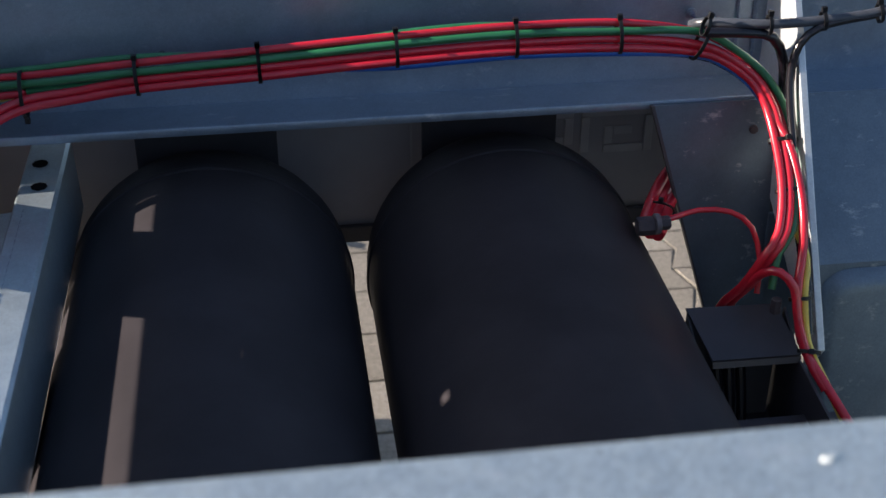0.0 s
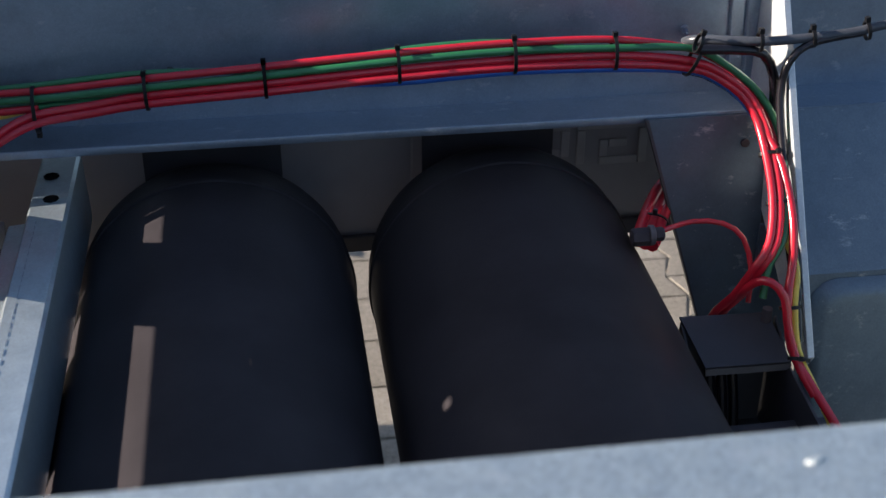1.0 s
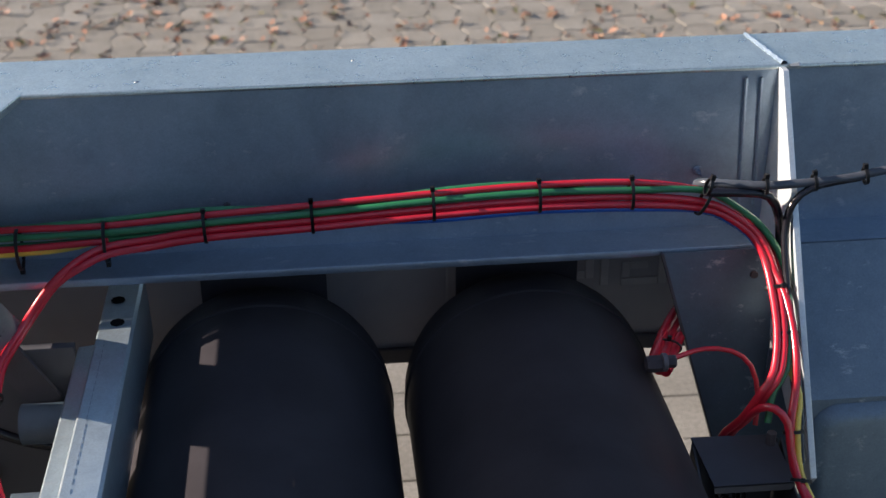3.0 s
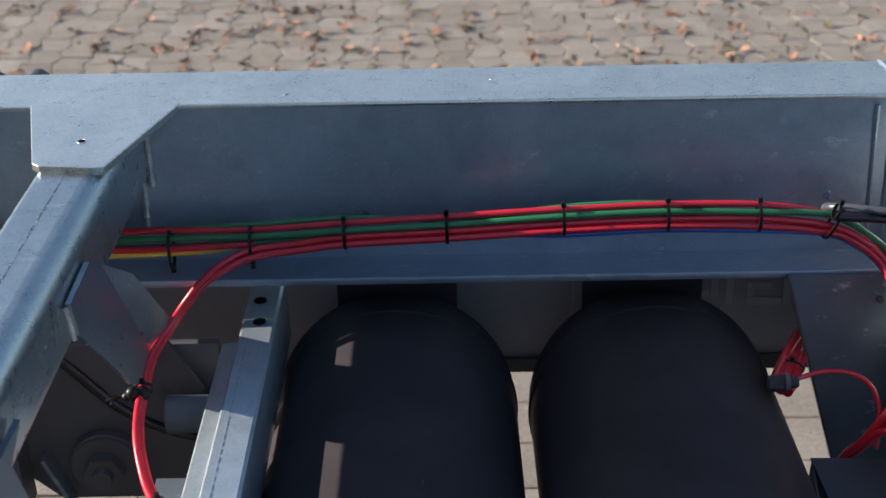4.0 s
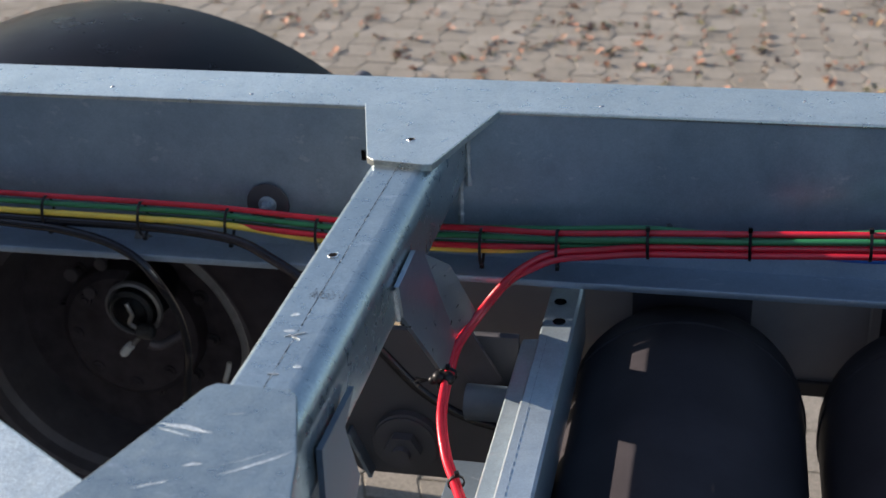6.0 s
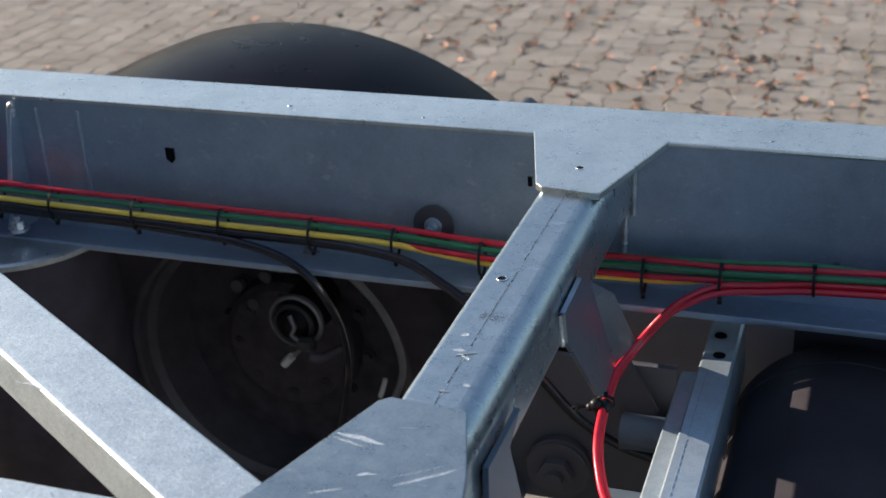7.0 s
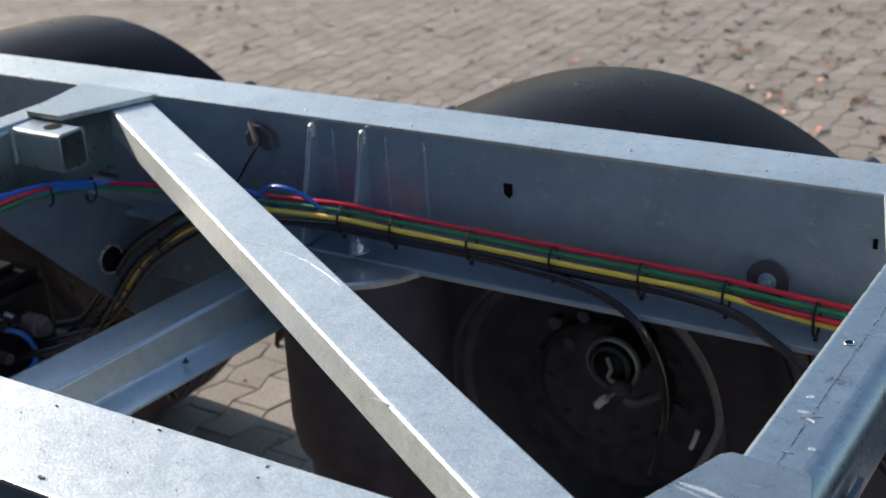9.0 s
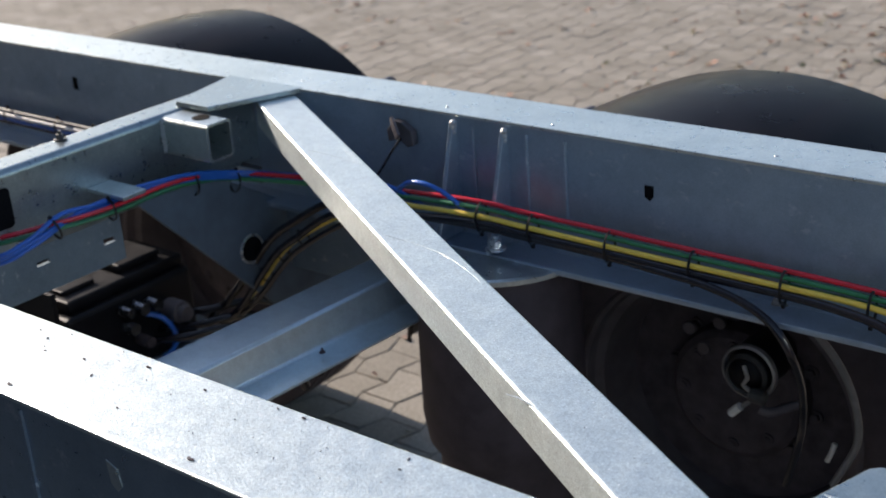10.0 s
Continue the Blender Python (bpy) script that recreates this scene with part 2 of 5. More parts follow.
def smooth_by_angle(me, degrees=35, flats=True):
    """Smooth shading, but large flats stay flat beside their rounded edges."""
    me.polygons.foreach_set("use_smooth", [True] * len(me.polygons))
    bm = bmesh.new()
    bm.from_mesh(me)
    lim, small = radians(degrees), radians(3)
    for e in bm.edges:
        if len(e.link_faces) != 2:
            e.smooth = False
            continue
        ang = e.calc_face_angle(3.0)
        a, b = e.link_faces[0].calc_area(), e.link_faces[1].calc_area()
        e.smooth = ang < lim and not (flats and ang > small and max(a, b) > 5 * min(a, b))
    bm.to_mesh(me)
    bm.free()


def part(name, bm, material, parent, label="", flats=True):
    """Links a bmesh given in the place's own metres as one mesh under a thing or a part."""
    o = ORIGIN[parent]
    bmesh.ops.recalc_face_normals(bm, faces=bm.faces[:])
    bmesh.ops.translate(bm, verts=bm.verts[:], vec=-o)
    me = bpy.data.meshes.new(name)
    bm.to_mesh(me)
    bm.free()
    smooth_by_angle(me, 35, flats)
    me.materials.append(material)
    ob = new(name, me)
    ob.parent = parent
    ORIGIN[ob] = o
    return tagged(ob, label)


def box(x0, x1, y0, y1, z0, z1, bevel=0.0, bm=None, seg=2):
    own = bmesh.new()
    bmesh.ops.create_cube(own, size=1.0, matrix=Matrix.Translation(((x0 + x1) / 2, (y0 + y1) / 2, (z0 + z1) / 2)) @ Matrix.Diagonal((x1 - x0, y1 - y0, z1 - z0, 1)))
    if bevel:
        bmesh.ops.bevel(own, geom=own.edges[:], offset=bevel, segments=seg, affect="EDGES", profile=0.5)
    return joined(own, bm)


def joined(own, bm):
    if bm is None:
        return own
    me = bpy.data.meshes.new("tmp")
    own.to_mesh(me)
    own.free()
    bm.from_mesh(me)
    bpy.data.meshes.remove(me)
    return bm


def prism(pts, axis, a, b, bevel=0.0, bm=None):
    """A polygon extruded along an axis. Points are the two other coordinates in xyz order."""
    own = bmesh.new()
    k = "xyz".index(axis)

    def at(p, v):
        q = list(p)
        q.insert(k, v)
        return q
    lo = [own.verts.new(at(p, a)) for p in pts]
    hi = [own.verts.new(at(p, b)) for p in pts]
    own.faces.new(lo)
    own.faces.new(hi[::-1])
    n = len(pts)
    for i in range(n):
        own.faces.new((lo[i], lo[(i + 1) % n], hi[(i + 1) % n], hi[i]))
    bmesh.ops.recalc_face_normals(own, faces=own.faces[:])
    if bevel:
        bmesh.ops.bevel(own, geom=own.edges[:], offset=bevel, segments=2, affect="EDGES", profile=0.5)
    return joined(own, bm)


def holed_plate(x0, x1, ys, zs, holes):
    """A plate across x on a grid of y and z lines; the cells in holes are open."""
    own = bmesh.new()
    V = {(k, i, j): own.verts.new((x, y, z)) for k, x in enumerate((x0, x1)) for i, y in enumerate(ys) for j, z in enumerate(zs)}
    ny, nz = len(ys) - 1, len(zs) - 1
    solid = {(i, j) for i in range(ny) for j in range(nz)} - holes
    for i, j in solid:
        ring = [(i, j), (i + 1, j), (i + 1, j + 1), (i, j + 1)]
        own.faces.new([V[(0, *q)] for q in ring[::-1]])
        own.faces.new([V[(1, *q)] for q in ring])
        for a, b, nb in ((ring[0], ring[1], (i, j - 1)), (ring[1], ring[2], (i + 1, j)), (ring[2], ring[3], (i, j + 1)), (ring[3], ring[0], (i - 1, j))):
            if nb not in solid:
                own.faces.new((V[(0, *a)], V[(0, *b)], V[(1, *b)], V[(1, *a)]))
    return own


def rounded(x0, x1, y0, y1, r, n=5, rl=None):
    """A rectangle with rounded corners; rl is the radius at the x0 side if it differs."""
    pts = []
    big, rl = r, r if rl is None else rl
    for cx, cy, a0 in ((x1 - r, y1 - r, 0), (x0 + rl, y1 - rl, 90), (x0 + rl, y0 + rl, 180), (x1 - r, y0 + r, 270)):
        r = rl if a0 in (90, 180) else big
        for i in range(n + 1):
            a = radians(a0 + 90 * i / n)
            pts.append((cx + r * math.cos(a), cy + r * math.sin(a)))
    return pts


def sheet(points, thick, bm=None):
    """A flat plate through 3D corner points, with thickness along its own normal."""
    p = [Vector(q) for q in points]
    n = Vector((0, 0, 0))
    for i in range(len(p)):
        n += p[i].cross(p[(i + 1) % len(p)])
    n = n.normalized() * thick
    own = bm or bmesh.new()
    a = [own.verts.new(q) for q in p]
    b = [own.verts.new(q - n) for q in p]
    k = len(p)
    own.faces.new(a)
    own.faces.new(b[::-1])
    for i in range(k):
        own.faces.new((a[i], b[i], b[(i + 1) % k], a[(i + 1) % k]))
    return own


def curve_points(pts, step=0.012):
    """Points of a smooth line through the given ones."""
    p = [Vector(q) for q in pts]
    p = [2 * p[0] - p[1]] + p + [2 * p[-1] - p[-2]]
    out = []
    for i in range(1, len(p) - 2):
        a, b, c, d = p[i - 1:i + 3]
        n = max(2, int((c - b).length / step))
        for j in range(n):
            t = j / n
            out.append(0.5 * (2 * b + (c - a) * t + (2 * a - 5 * b + 4 * c - d) * t * t + (3 * b - a - 3 * c + d) * t ** 3))
    out.append(p[-2])
    return out


def sweep(pts, r, sides=14, bm=None, smooth=True, step=0.012):
    own = bm or bmesh.new()
    line = curve_points(pts, step) if smooth else [Vector(q) for q in pts]
    up = Vector((0.13, 0.31, 0.94))
    rings = []
    for i, q in enumerate(line):
        d = (line[min(i + 1, len(line) - 1)] - line[max(i - 1, 0)]).normalized()
        s = d.cross(up).normalized()
        u = s.cross(d).normalized()
        up = u
        rings.append([own.verts.new(q + r * (math.cos(2 * math.pi * k / sides) * s + math.sin(2 * math.pi * k / sides) * u)) for k in range(sides)])
    for a, b in zip(rings, rings[1:]):
        for k in range(sides):
            own.faces.new((a[k], a[(k + 1) % sides], b[(k + 1) % sides], b[k]))
    own.faces.new(rings[0][::-1])
    own.faces.new(rings[-1])
    return own


def lathe(profile, centre, axis="y", n=48, bm=None, capped=True):
    """Turns (distance along the axis, radius) round an axis through centre."""
    own = bm or bmesh.new()
    c = Vector(centre)
    rings = []
    for a, r in profile:
        ring = []
        for k in range(n):
            t = 2 * math.pi * k / n
            u, v = r * math.cos(t), r * math.sin(t)
            ring.append(own.verts.new(c + Vector({"x": (a, u, v), "y": (u, a, v), "z": (u, v, a)}[axis])))
        rings.append(ring)
    for a, b in zip(rings, rings[1:]):
        for k in range(n):
            own.faces.new((a[k], a[(k + 1) % n], b[(k + 1) % n], b[k]))
    if capped and profile[0] != profile[-1]:
        own.faces.new(rings[0][::-1])
        own.faces.new(rings[-1])
    return own


def disc(centre, axis, r, depth, n=16, bm=None):
    return lathe([(-depth / 2, r * 0.92), (-depth / 2 + depth * 0.12, r), (depth / 2 - depth * 0.12, r), (depth / 2, r * 0.92)], centre, axis, n, bm)


def bolt(centre, axis, r, depth, out, bm=None):
    """Hexagon head on a washer, standing out along one axis."""
    c = Vector(centre)
    d = Vector({"x": (1, 0, 0), "y": (0, 1, 0), "z": (0, 0, 1)}[axis]) * out
    own = disc(c + d * depth * 0.12, axis, r * 1.7, depth * 0.24, 18, bm)
    lathe([(-depth * 0.4, r), (depth * 0.32, r), (depth * 0.4, r * 0.85)], c + d * depth * 0.62, axis, 6, own)
    lathe([(-depth * 0.3, r * 0.5), (depth * 0.3, r * 0.5)], c + d * depth * 1.2, axis, 10, own)
    return own


def weld_bead(a, b, r, seed=1, lumps=0.28):
    """A lumpy bead from a to b."""
    rng = random.Random(seed)
    a, b = Vector(a), Vector(b)
    n = max(4, int((b - a).length / (r * 1.1)))
    own = bmesh.new()
    up = Vector((0.2, 0.3, 0.93))
    d = (b - a).normalized()
    s = d.cross(up).normalized()
    u = s.cross(d)
    rings = []
    for i in range(n + 1):
        q = a + (b - a) * i / n
        rr = r * rng.uniform(0.95 - lumps, 0.92 + lumps)
        rings.append([own.verts.new(q + rr * (math.cos(2 * math.pi * k / 6) * s + math.sin(2 * math.pi * k / 6) * u)) for k in range(6)])
    for p, q in zip(rings, rings[1:]):
        for k in range(6):
            own.faces.new((p[k], p[(k + 1) % 6], q[(k + 1) % 6], q[k]))
    return own


# ---- the trailer's welded frame ----
ZT = 0.969                      # top of the rails
YI, YO = 0.4265, 0.543          # far rail: inner and outer edge
NI, NO = -0.426, -0.561         # near rail
ZB, YLIP = 0.760, 0.371         # bottom flange, and its inner edge
XL, XR = -4.8, 1.3

frame_thing = thing("trailer_chassis", (-0.8, 0.0, 0.77), "hot-dip galvanised steel trailer frame, bare and unbodied", "trailer")
F = frame_thing

# webs take darker zinc than the flanges: their shade is in the colour
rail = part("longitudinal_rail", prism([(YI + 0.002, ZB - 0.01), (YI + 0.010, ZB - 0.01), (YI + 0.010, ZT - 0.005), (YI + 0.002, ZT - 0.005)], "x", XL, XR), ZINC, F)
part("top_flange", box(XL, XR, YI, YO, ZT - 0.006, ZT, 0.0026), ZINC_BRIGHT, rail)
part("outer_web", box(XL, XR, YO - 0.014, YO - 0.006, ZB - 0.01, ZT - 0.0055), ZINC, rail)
part("bottom_flange", box(XL, XR, YLIP, YO, ZB - 0.010, ZB, 0.002), ZINC, rail)

# near web likewise, its shade coloured in with the darker zinc
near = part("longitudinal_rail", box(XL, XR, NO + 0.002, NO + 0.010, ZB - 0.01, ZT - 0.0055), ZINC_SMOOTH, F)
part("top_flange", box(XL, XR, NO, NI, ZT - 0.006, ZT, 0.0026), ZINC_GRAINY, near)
part("inner_web", box(XL, XR, NI - 0.012, NI - 0.004, ZB - 0.01, ZT - 0.0055), ZINC, near)
part("bottom_flange", box(XL, XR, NO, NI, ZB - 0.022, ZB - 0.010, 0.002), ZINC, near)


def cross_beam(x0, x1, z0, z1, y0=NI - 0.004, y1=YI + 0.002, r=0.012, mat=ZINC, rl=None):
    return part("cross_beam", prism(rounded(x0, x1, z0, z1, r, 8, rl), "y", y0, y1), mat, F)


beam = cross_beam(-0.600, -0.521, 0.862, 0.963, r=0.025, mat=ZINC_BEAM, rl=0.007)
rng = random.Random(3)
own = bmesh.new()
y = -0.232
while y < 0.25:
    n = rng.uniform(0.006, 0.022)
    w = rng.uniform(0.00022, 0.0005)
    x = -0.566 + rng.uniform(-0.0004, 0.0004)
    box(x - w, x + w, y, min(y + n, 0.252), 0.9626, 0.9633, 0.0, own)
    y += n + rng.uniform(0.0, 0.003)
part("rolled_seam", own, CLOSED, beam, "thin dark rolled seam")
# broken pale strips paint the highlight beside the seam
own = bmesh.new()
y = -0.230
while y < 0.25:
    n = rng.uniform(0.003, 0.014)
    box(-0.5656, -0.5652, y, min(y + n, 0.252), 0.9626, 0.9634, 0.0, own)
    y += n + rng.uniform(0.001, 0.008)
part("seam_highlight", own, SCUFF_GLINT, beam, "pale strips standing for the seam's highlight")
for x, y, l, a in ((-0.566, -0.138, 0.020, 0.5), (-0.566, -0.142, 0.014, -0.5), (-0.565, -0.205, 0.010, 0.1)):
    own = bmesh.new()
    bmesh.ops.create_cube(own, size=1.0, matrix=pose(x, y, 0.9634, 0, 0, math.degrees(a)) @ Matrix.Diagonal((l, 0.0012, 0.0008, 1)))
    part("weld_tick", own, WELD, beam)
# unseen lip added to block low sun; its hole lets one spot through
lip = holed_plate(-0.608, -0.602, [NI, 0.083, 0.095, YI], [0.8135, 0.848, 0.859, 0.884], {(1, 1)})
part("unseen_sun_lip", lip, ZINC, beam)
for x, y in ((-0.577, 0.019), (-0.565, 0.318)):
    hz = 0.9637 if y < 0.3 else ZT + 0.0008
    part("drilled_hole", disc((x, y, hz), "z", 0.0042, 0.0012, 18), CLOSED, beam)
    part("hole_rim", lathe([(0.0, 0.0042), (0.0006, 0.0046), (0.0006, 0.0052), (0.0, 0.0056)], (x, y, hz - 0.0002), "z", 20, None, False), ZINC_EDGE, beam)
rng = random.Random(41)
own = bmesh.new()
for k in range(170):
    x, y = rng.gauss(-0.566, 0.013), rng.gauss(-0.062, 0.005)
    if not -0.576 < x < -0.536:
        continue
    r = rng.uniform(0.0002, 0.00055)
    pts = [(x + r * rng.uniform(0.5, 1.3) * math.cos(a), y + r * rng.uniform(0.5, 1.3) * math.sin(a)) for a in (0, 1.1, 2.3, 3.3, 4.2, 5.3)]
    prism(pts, "z", 0.9628, 0.9633, 0.0, own)
part("soot_specks", own, CAST, beam, "scattered black specks")
for x, y, a, b in ((-0.5775, -0.102, 0.0040, 0.0030), (-0.574, -0.132, 0.0060, 0.0028), (-0.548, -0.190, 0.004, 0.0022)):
    own = bmesh.new()
    pts = []
    for k in range(12):
        t = 2 * math.pi * k / 12
        q = rng.uniform(0.75, 1.15)
        pts.append((x + a * q * math.cos(t), y + b * q * math.sin(t)))
    prism(pts, "z", 0.9628, 0.9632, 0.0, own)
    part("pale_scuff", own, SCUFF_GLINT, beam)
beam2 = cross_beam(-2.115, -2.045, 0.815, 0.961, mat=ZINC_WORN)

def gusset(pts, mat=ZINC_BRIGHT):
    return part("gusset_plate", prism(pts, "z", ZT - 0.009, ZT + 0.0005, 0.0012), mat, F)


gusset([(-0.655, YI + 0.01), (-0.606, 0.262), (-0.596, 0.252), (-0.535, 0.245), (-0.525, 0.247), (-0.474, YI + 0.01)])
gusset([(-2.110, YI + 0.01), (-2.069, 0.266), (-1.985, 0.266), (-1.915, YI + 0.01)], ZINC_WORN)
gusset([(-0.680, NI - 0.01), (-0.656, -0.376), (-0.612, -0.242), (-0.604, -0.234), (-0.540, -0.235), (-0.531, -0.243), (-0.504, -0.328), (-0.480, NI - 0.01)], ZINC_WORN)

# bright scuffs on the near gusset
for x, y, l, w, a in ((-0.604, -0.303, 0.048, 0.011, -0.15), (-0.612, -0.309, 0.034, 0.003, -0.25), (-0.581, -0.348, 0.016, 0.006, 0.3), (-0.532, -0.340, 0.062, 0.005, 0.67), (-0.540, -0.333, 0.050, 0.0012, 0.6), (-0.572, -0.277, 0.018, 0.0016, 0.2), (-0.604, -0.377, 0.03, 0.004, 0.5)):
    own = bmesh.new()
    pts = []
    for k in range(9):
        u = (k / 8 - 0.5) * l
        pts.append((u, w * (0.5 - abs(k / 8 - 0.5)) + 2.5 * u * u))
    pts += [(u, v - w * 0.5 * (1 - (2 * abs(u) / l) ** 2)) for u, v in pts[::-1]]
    c, sn_ = math.cos(a), math.sin(a)
    prism([(x + u * c - v * sn_, y + u * sn_ + v * c) for u, v in pts], "z", ZT + 0.0002, ZT + 0.0007, 0.0, own)
    part("scuff", own, SCUFF_GLINT, F)

# diagonal brace
quad = [(-1.926, 0.4225), (-1.966, 0.3610), (-0.700, -0.4275), (-0.600, -0.4040)]
brace = prism(quad, "z", 0.908, 0.9585, 0.0)
long_edges = [e for e in brace.edges if e.calc_length() > 0.5]
bmesh.ops.bevel(brace, geom=long_edges, offset=0.0035, segments=4, affect="EDGES", profile=0.5)
brace_part = part("diagonal_brace", brace, ZINC_GRAINY, F)
rng = random.Random(57)
for x0, y0, x1, y1, w in ((-1.683, 0.195, -1.553, 0.181, 0.0014), (-1.340, -0.019, -1.215, -0.036, 0.0014), (-1.238, -0.032, -1.140, -0.078, 0.0008), (-1.508, 0.090, -1.488, 0.083, 0.0026), (-0.962, -0.281, -0.917, -0.290, 0.0022), (-1.645, 0.230, -1.570, 0.187, 0.0014)):
    own = bmesh.new()
    lay = Vector((x1 - x0, y1 - y0, 0)).normalized()
    n = 14
    edge_a, edge_b = [], []
    for k in range(n + 1):
        u = k / n
        half = 0.5 * w * math.sin(math.pi * min(1, max(0, u))) ** 0.7 * rng.uniform(0.35, 1.2) + 0.0001
        bow_ = 0.004 * math.sin(math.pi * u) + rng.uniform(-0.0004, 0.0004)
        cx, cy = x0 + (x1 - x0) * u - lay.y * bow_, y0 + (y1 - y0) * u + lay.x * bow_
        edge_a.append((cx - lay.y * half, cy + lay.x * half))
        edge_b.append((cx + lay.y * half, cy - lay.x * half))
    prism(edge_a + edge_b[::-1], "z", 0.9583, 0.9588, 0.0, own)
    part("scuff", own, SCUFF_GLINT, brace_part)

# square stub tube on the second cross beam
stub = bmesh.new()
outer = rounded(0.209, 0.267, 0.890, 0.958, 0.009)
inner = rounded(0.2135, 0.2625, 0.8945, 0.9535, 0.006)
for xa, xb in ((-2.046, -1.931),):
    vo = [[stub.verts.new((x, *p)) for p in outer] for x in (xa, xb)]
    vi = [[stub.verts.new((x, *p)) for p in inner] for x in (xa, xb)]
    n = len(outer)
    for i in range(n):
        j = (i + 1) % n
        stub.faces.new((vo[0][i], vo[0][j], vo[1][j], vo[1][i]))
        stub.faces.new((vi[0][j], vi[0][i], vi[1][i], vi[1][j]))
        stub.faces.new((vo[1][i], vo[1][j], vi[1][j], vi[1][i]))
part("square_stub_tube", stub, ZINC_BRIGHT, F)

# triangular stiffeners on the far web
for x in (-1.568, -1.466):
    part("stiffener", prism([(YI + 0.004, ZT - 0.012), (YI - 0.008, ZT - 0.012), (YLIP - 0.007, ZB + 0.002), (YI + 0.004, ZB + 0.002)], "x", x - 0.004, x + 0.004, 0.001), ZINC, F)
for x in (-1.568, -1.466):
    own = bmesh.new()
    for dz, r in ((0.0, 0.006), (-0.008, 0.005), (-0.016, 0.004)):
        bmesh.ops.create_icosphere(own, subdivisions=2, radius=r, matrix=Matrix.Translation((x + 0.003, YI - 0.006, 0.955 + dz)))
    part("weld_lump", own, WELD, F)
for i, x in enumerate((-1.530, -1.425, -1.352)):
    part("weld_bead", weld_bead((x, YI - 0.0005, 0.952), (x, YI + 0.0005, 0.80), 0.0028, i, 0.3), ZINC, F)
# upright gusset, its sunlit face brightened by the pale zinc
part("gusset_upright", prism([(YI + 0.004, ZT - 0.002), (0.414, ZT - 0.002), (0.170, 0.557), (0.185, 0.535), (YI + 0.004, 0.70)], "x", 0.400, 0.408, 0.001), ZINC_PALE, F)

# plates below the far rail: a steep one beside the tank, and a folded one past the upright gusset
TL, TR = Vector((0.260, 0.370, 0.757)), Vector((0.401, 0.370, 0.757))
BL, BR = Vector((0.333, 0.330, 0.507)), Vector((0.401, 0.330, 0.507))
FACE = (TR - TL).cross(BL - TL).normalized()
if FACE.y > 0:
    FACE.negate()


def on_plate(u, v, h=0.0):
    return TL.lerp(TR, u).lerp(BL.lerp(BR, u), v) + FACE * h


# shade below the rail is put into these plates' colour
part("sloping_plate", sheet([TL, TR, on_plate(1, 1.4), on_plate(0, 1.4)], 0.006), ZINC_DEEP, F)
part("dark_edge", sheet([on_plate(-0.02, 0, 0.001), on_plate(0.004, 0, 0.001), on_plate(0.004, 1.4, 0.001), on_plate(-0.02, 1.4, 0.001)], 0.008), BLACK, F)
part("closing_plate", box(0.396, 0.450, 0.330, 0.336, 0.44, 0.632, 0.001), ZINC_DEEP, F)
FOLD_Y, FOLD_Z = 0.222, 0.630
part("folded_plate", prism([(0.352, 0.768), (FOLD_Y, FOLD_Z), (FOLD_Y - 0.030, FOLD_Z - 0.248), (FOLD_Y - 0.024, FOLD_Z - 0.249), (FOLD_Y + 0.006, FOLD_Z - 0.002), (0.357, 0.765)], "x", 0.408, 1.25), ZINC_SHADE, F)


def on_fold(x, d, h=0.0):
    return (x, FOLD_Y - 0.12 * d - 0.993 * h, FOLD_Z - 0.993 * d + 0.12 * h)


# low hat-section cross member
low = prism([(-1.745, 0.640), (-1.745, 0.696), (-1.741, 0.700), (-1.659, 0.700), (-1.654, 0.696), (-1.646, 0.650), (-1.642, 0.646), (-1.588, 0.643), (-1.588, 0.638)], "y", -0.55, 0.50, 0.0012)
for v in low.verts:
    v.co.x += 0.07 * (v.co.y - 0.13)
part("low_cross_member", low, ZINC_CHANNEL, F)

# ---- perforated channel beside the tanks ----
ch = thing("perforated_channel", (-0.39, 0.0, 0.64), "galvanised perforated steel channel between the frame and the air tanks", "channel")
part("channel_web", prism([(-0.4105, 0.7145), (-0.4080, 0.7175), (-0.3720, 0.7180), (-0.3685, 0.7150), (-0.3662, 0.632), (-0.3692, 0.632), (-0.3715, 0.7130), (-0.3745, 0.7150), (-0.4060, 0.7145), (-0.4075, 0.712), (-0.4075, 0.700), (-0.4105, 0.700)], "y", -0.5, 0.45), ZINC_CHANNEL, ch)
part("channel_flange", prism([(-0.4080, 0.7000), (-0.4325, 0.6975), (-0.4350, 0.694), (-0.4350, 0.658), (-0.4320, 0.658), (-0.4320, 0.6930), (-0.4080, 0.6965)], "y", -0.5, 0.325), ZINC_CHANNEL, ch)
own = bmesh.new()
rng = random.Random(3985)
y = -0.3
while y < 0.30:
    n = rng.uniform(0.004, 0.010)
    box(-0.39875, -0.39825, y, y + n, 0.7176, 0.7184, 0.0, own)
    y += n + rng.uniform(0.003, 0.008)
part("rolling_mark", own, ZINC, ch)
# block added under the channel to interrupt the sun strip on the tank
part("sun_blocker", box(-0.405, -0.386, 0.010, 0.181, 0.570, 0.668, 0.002), BLACK, ch, "black block added to shade the tank's flank")
for x, y in ((-0.389, 0.341), (-0.394, 0.393)):
    part("punched_hole", disc((x, y, 0.7182), "z", 0.0085, 0.001, 8), CLOSED, ch)

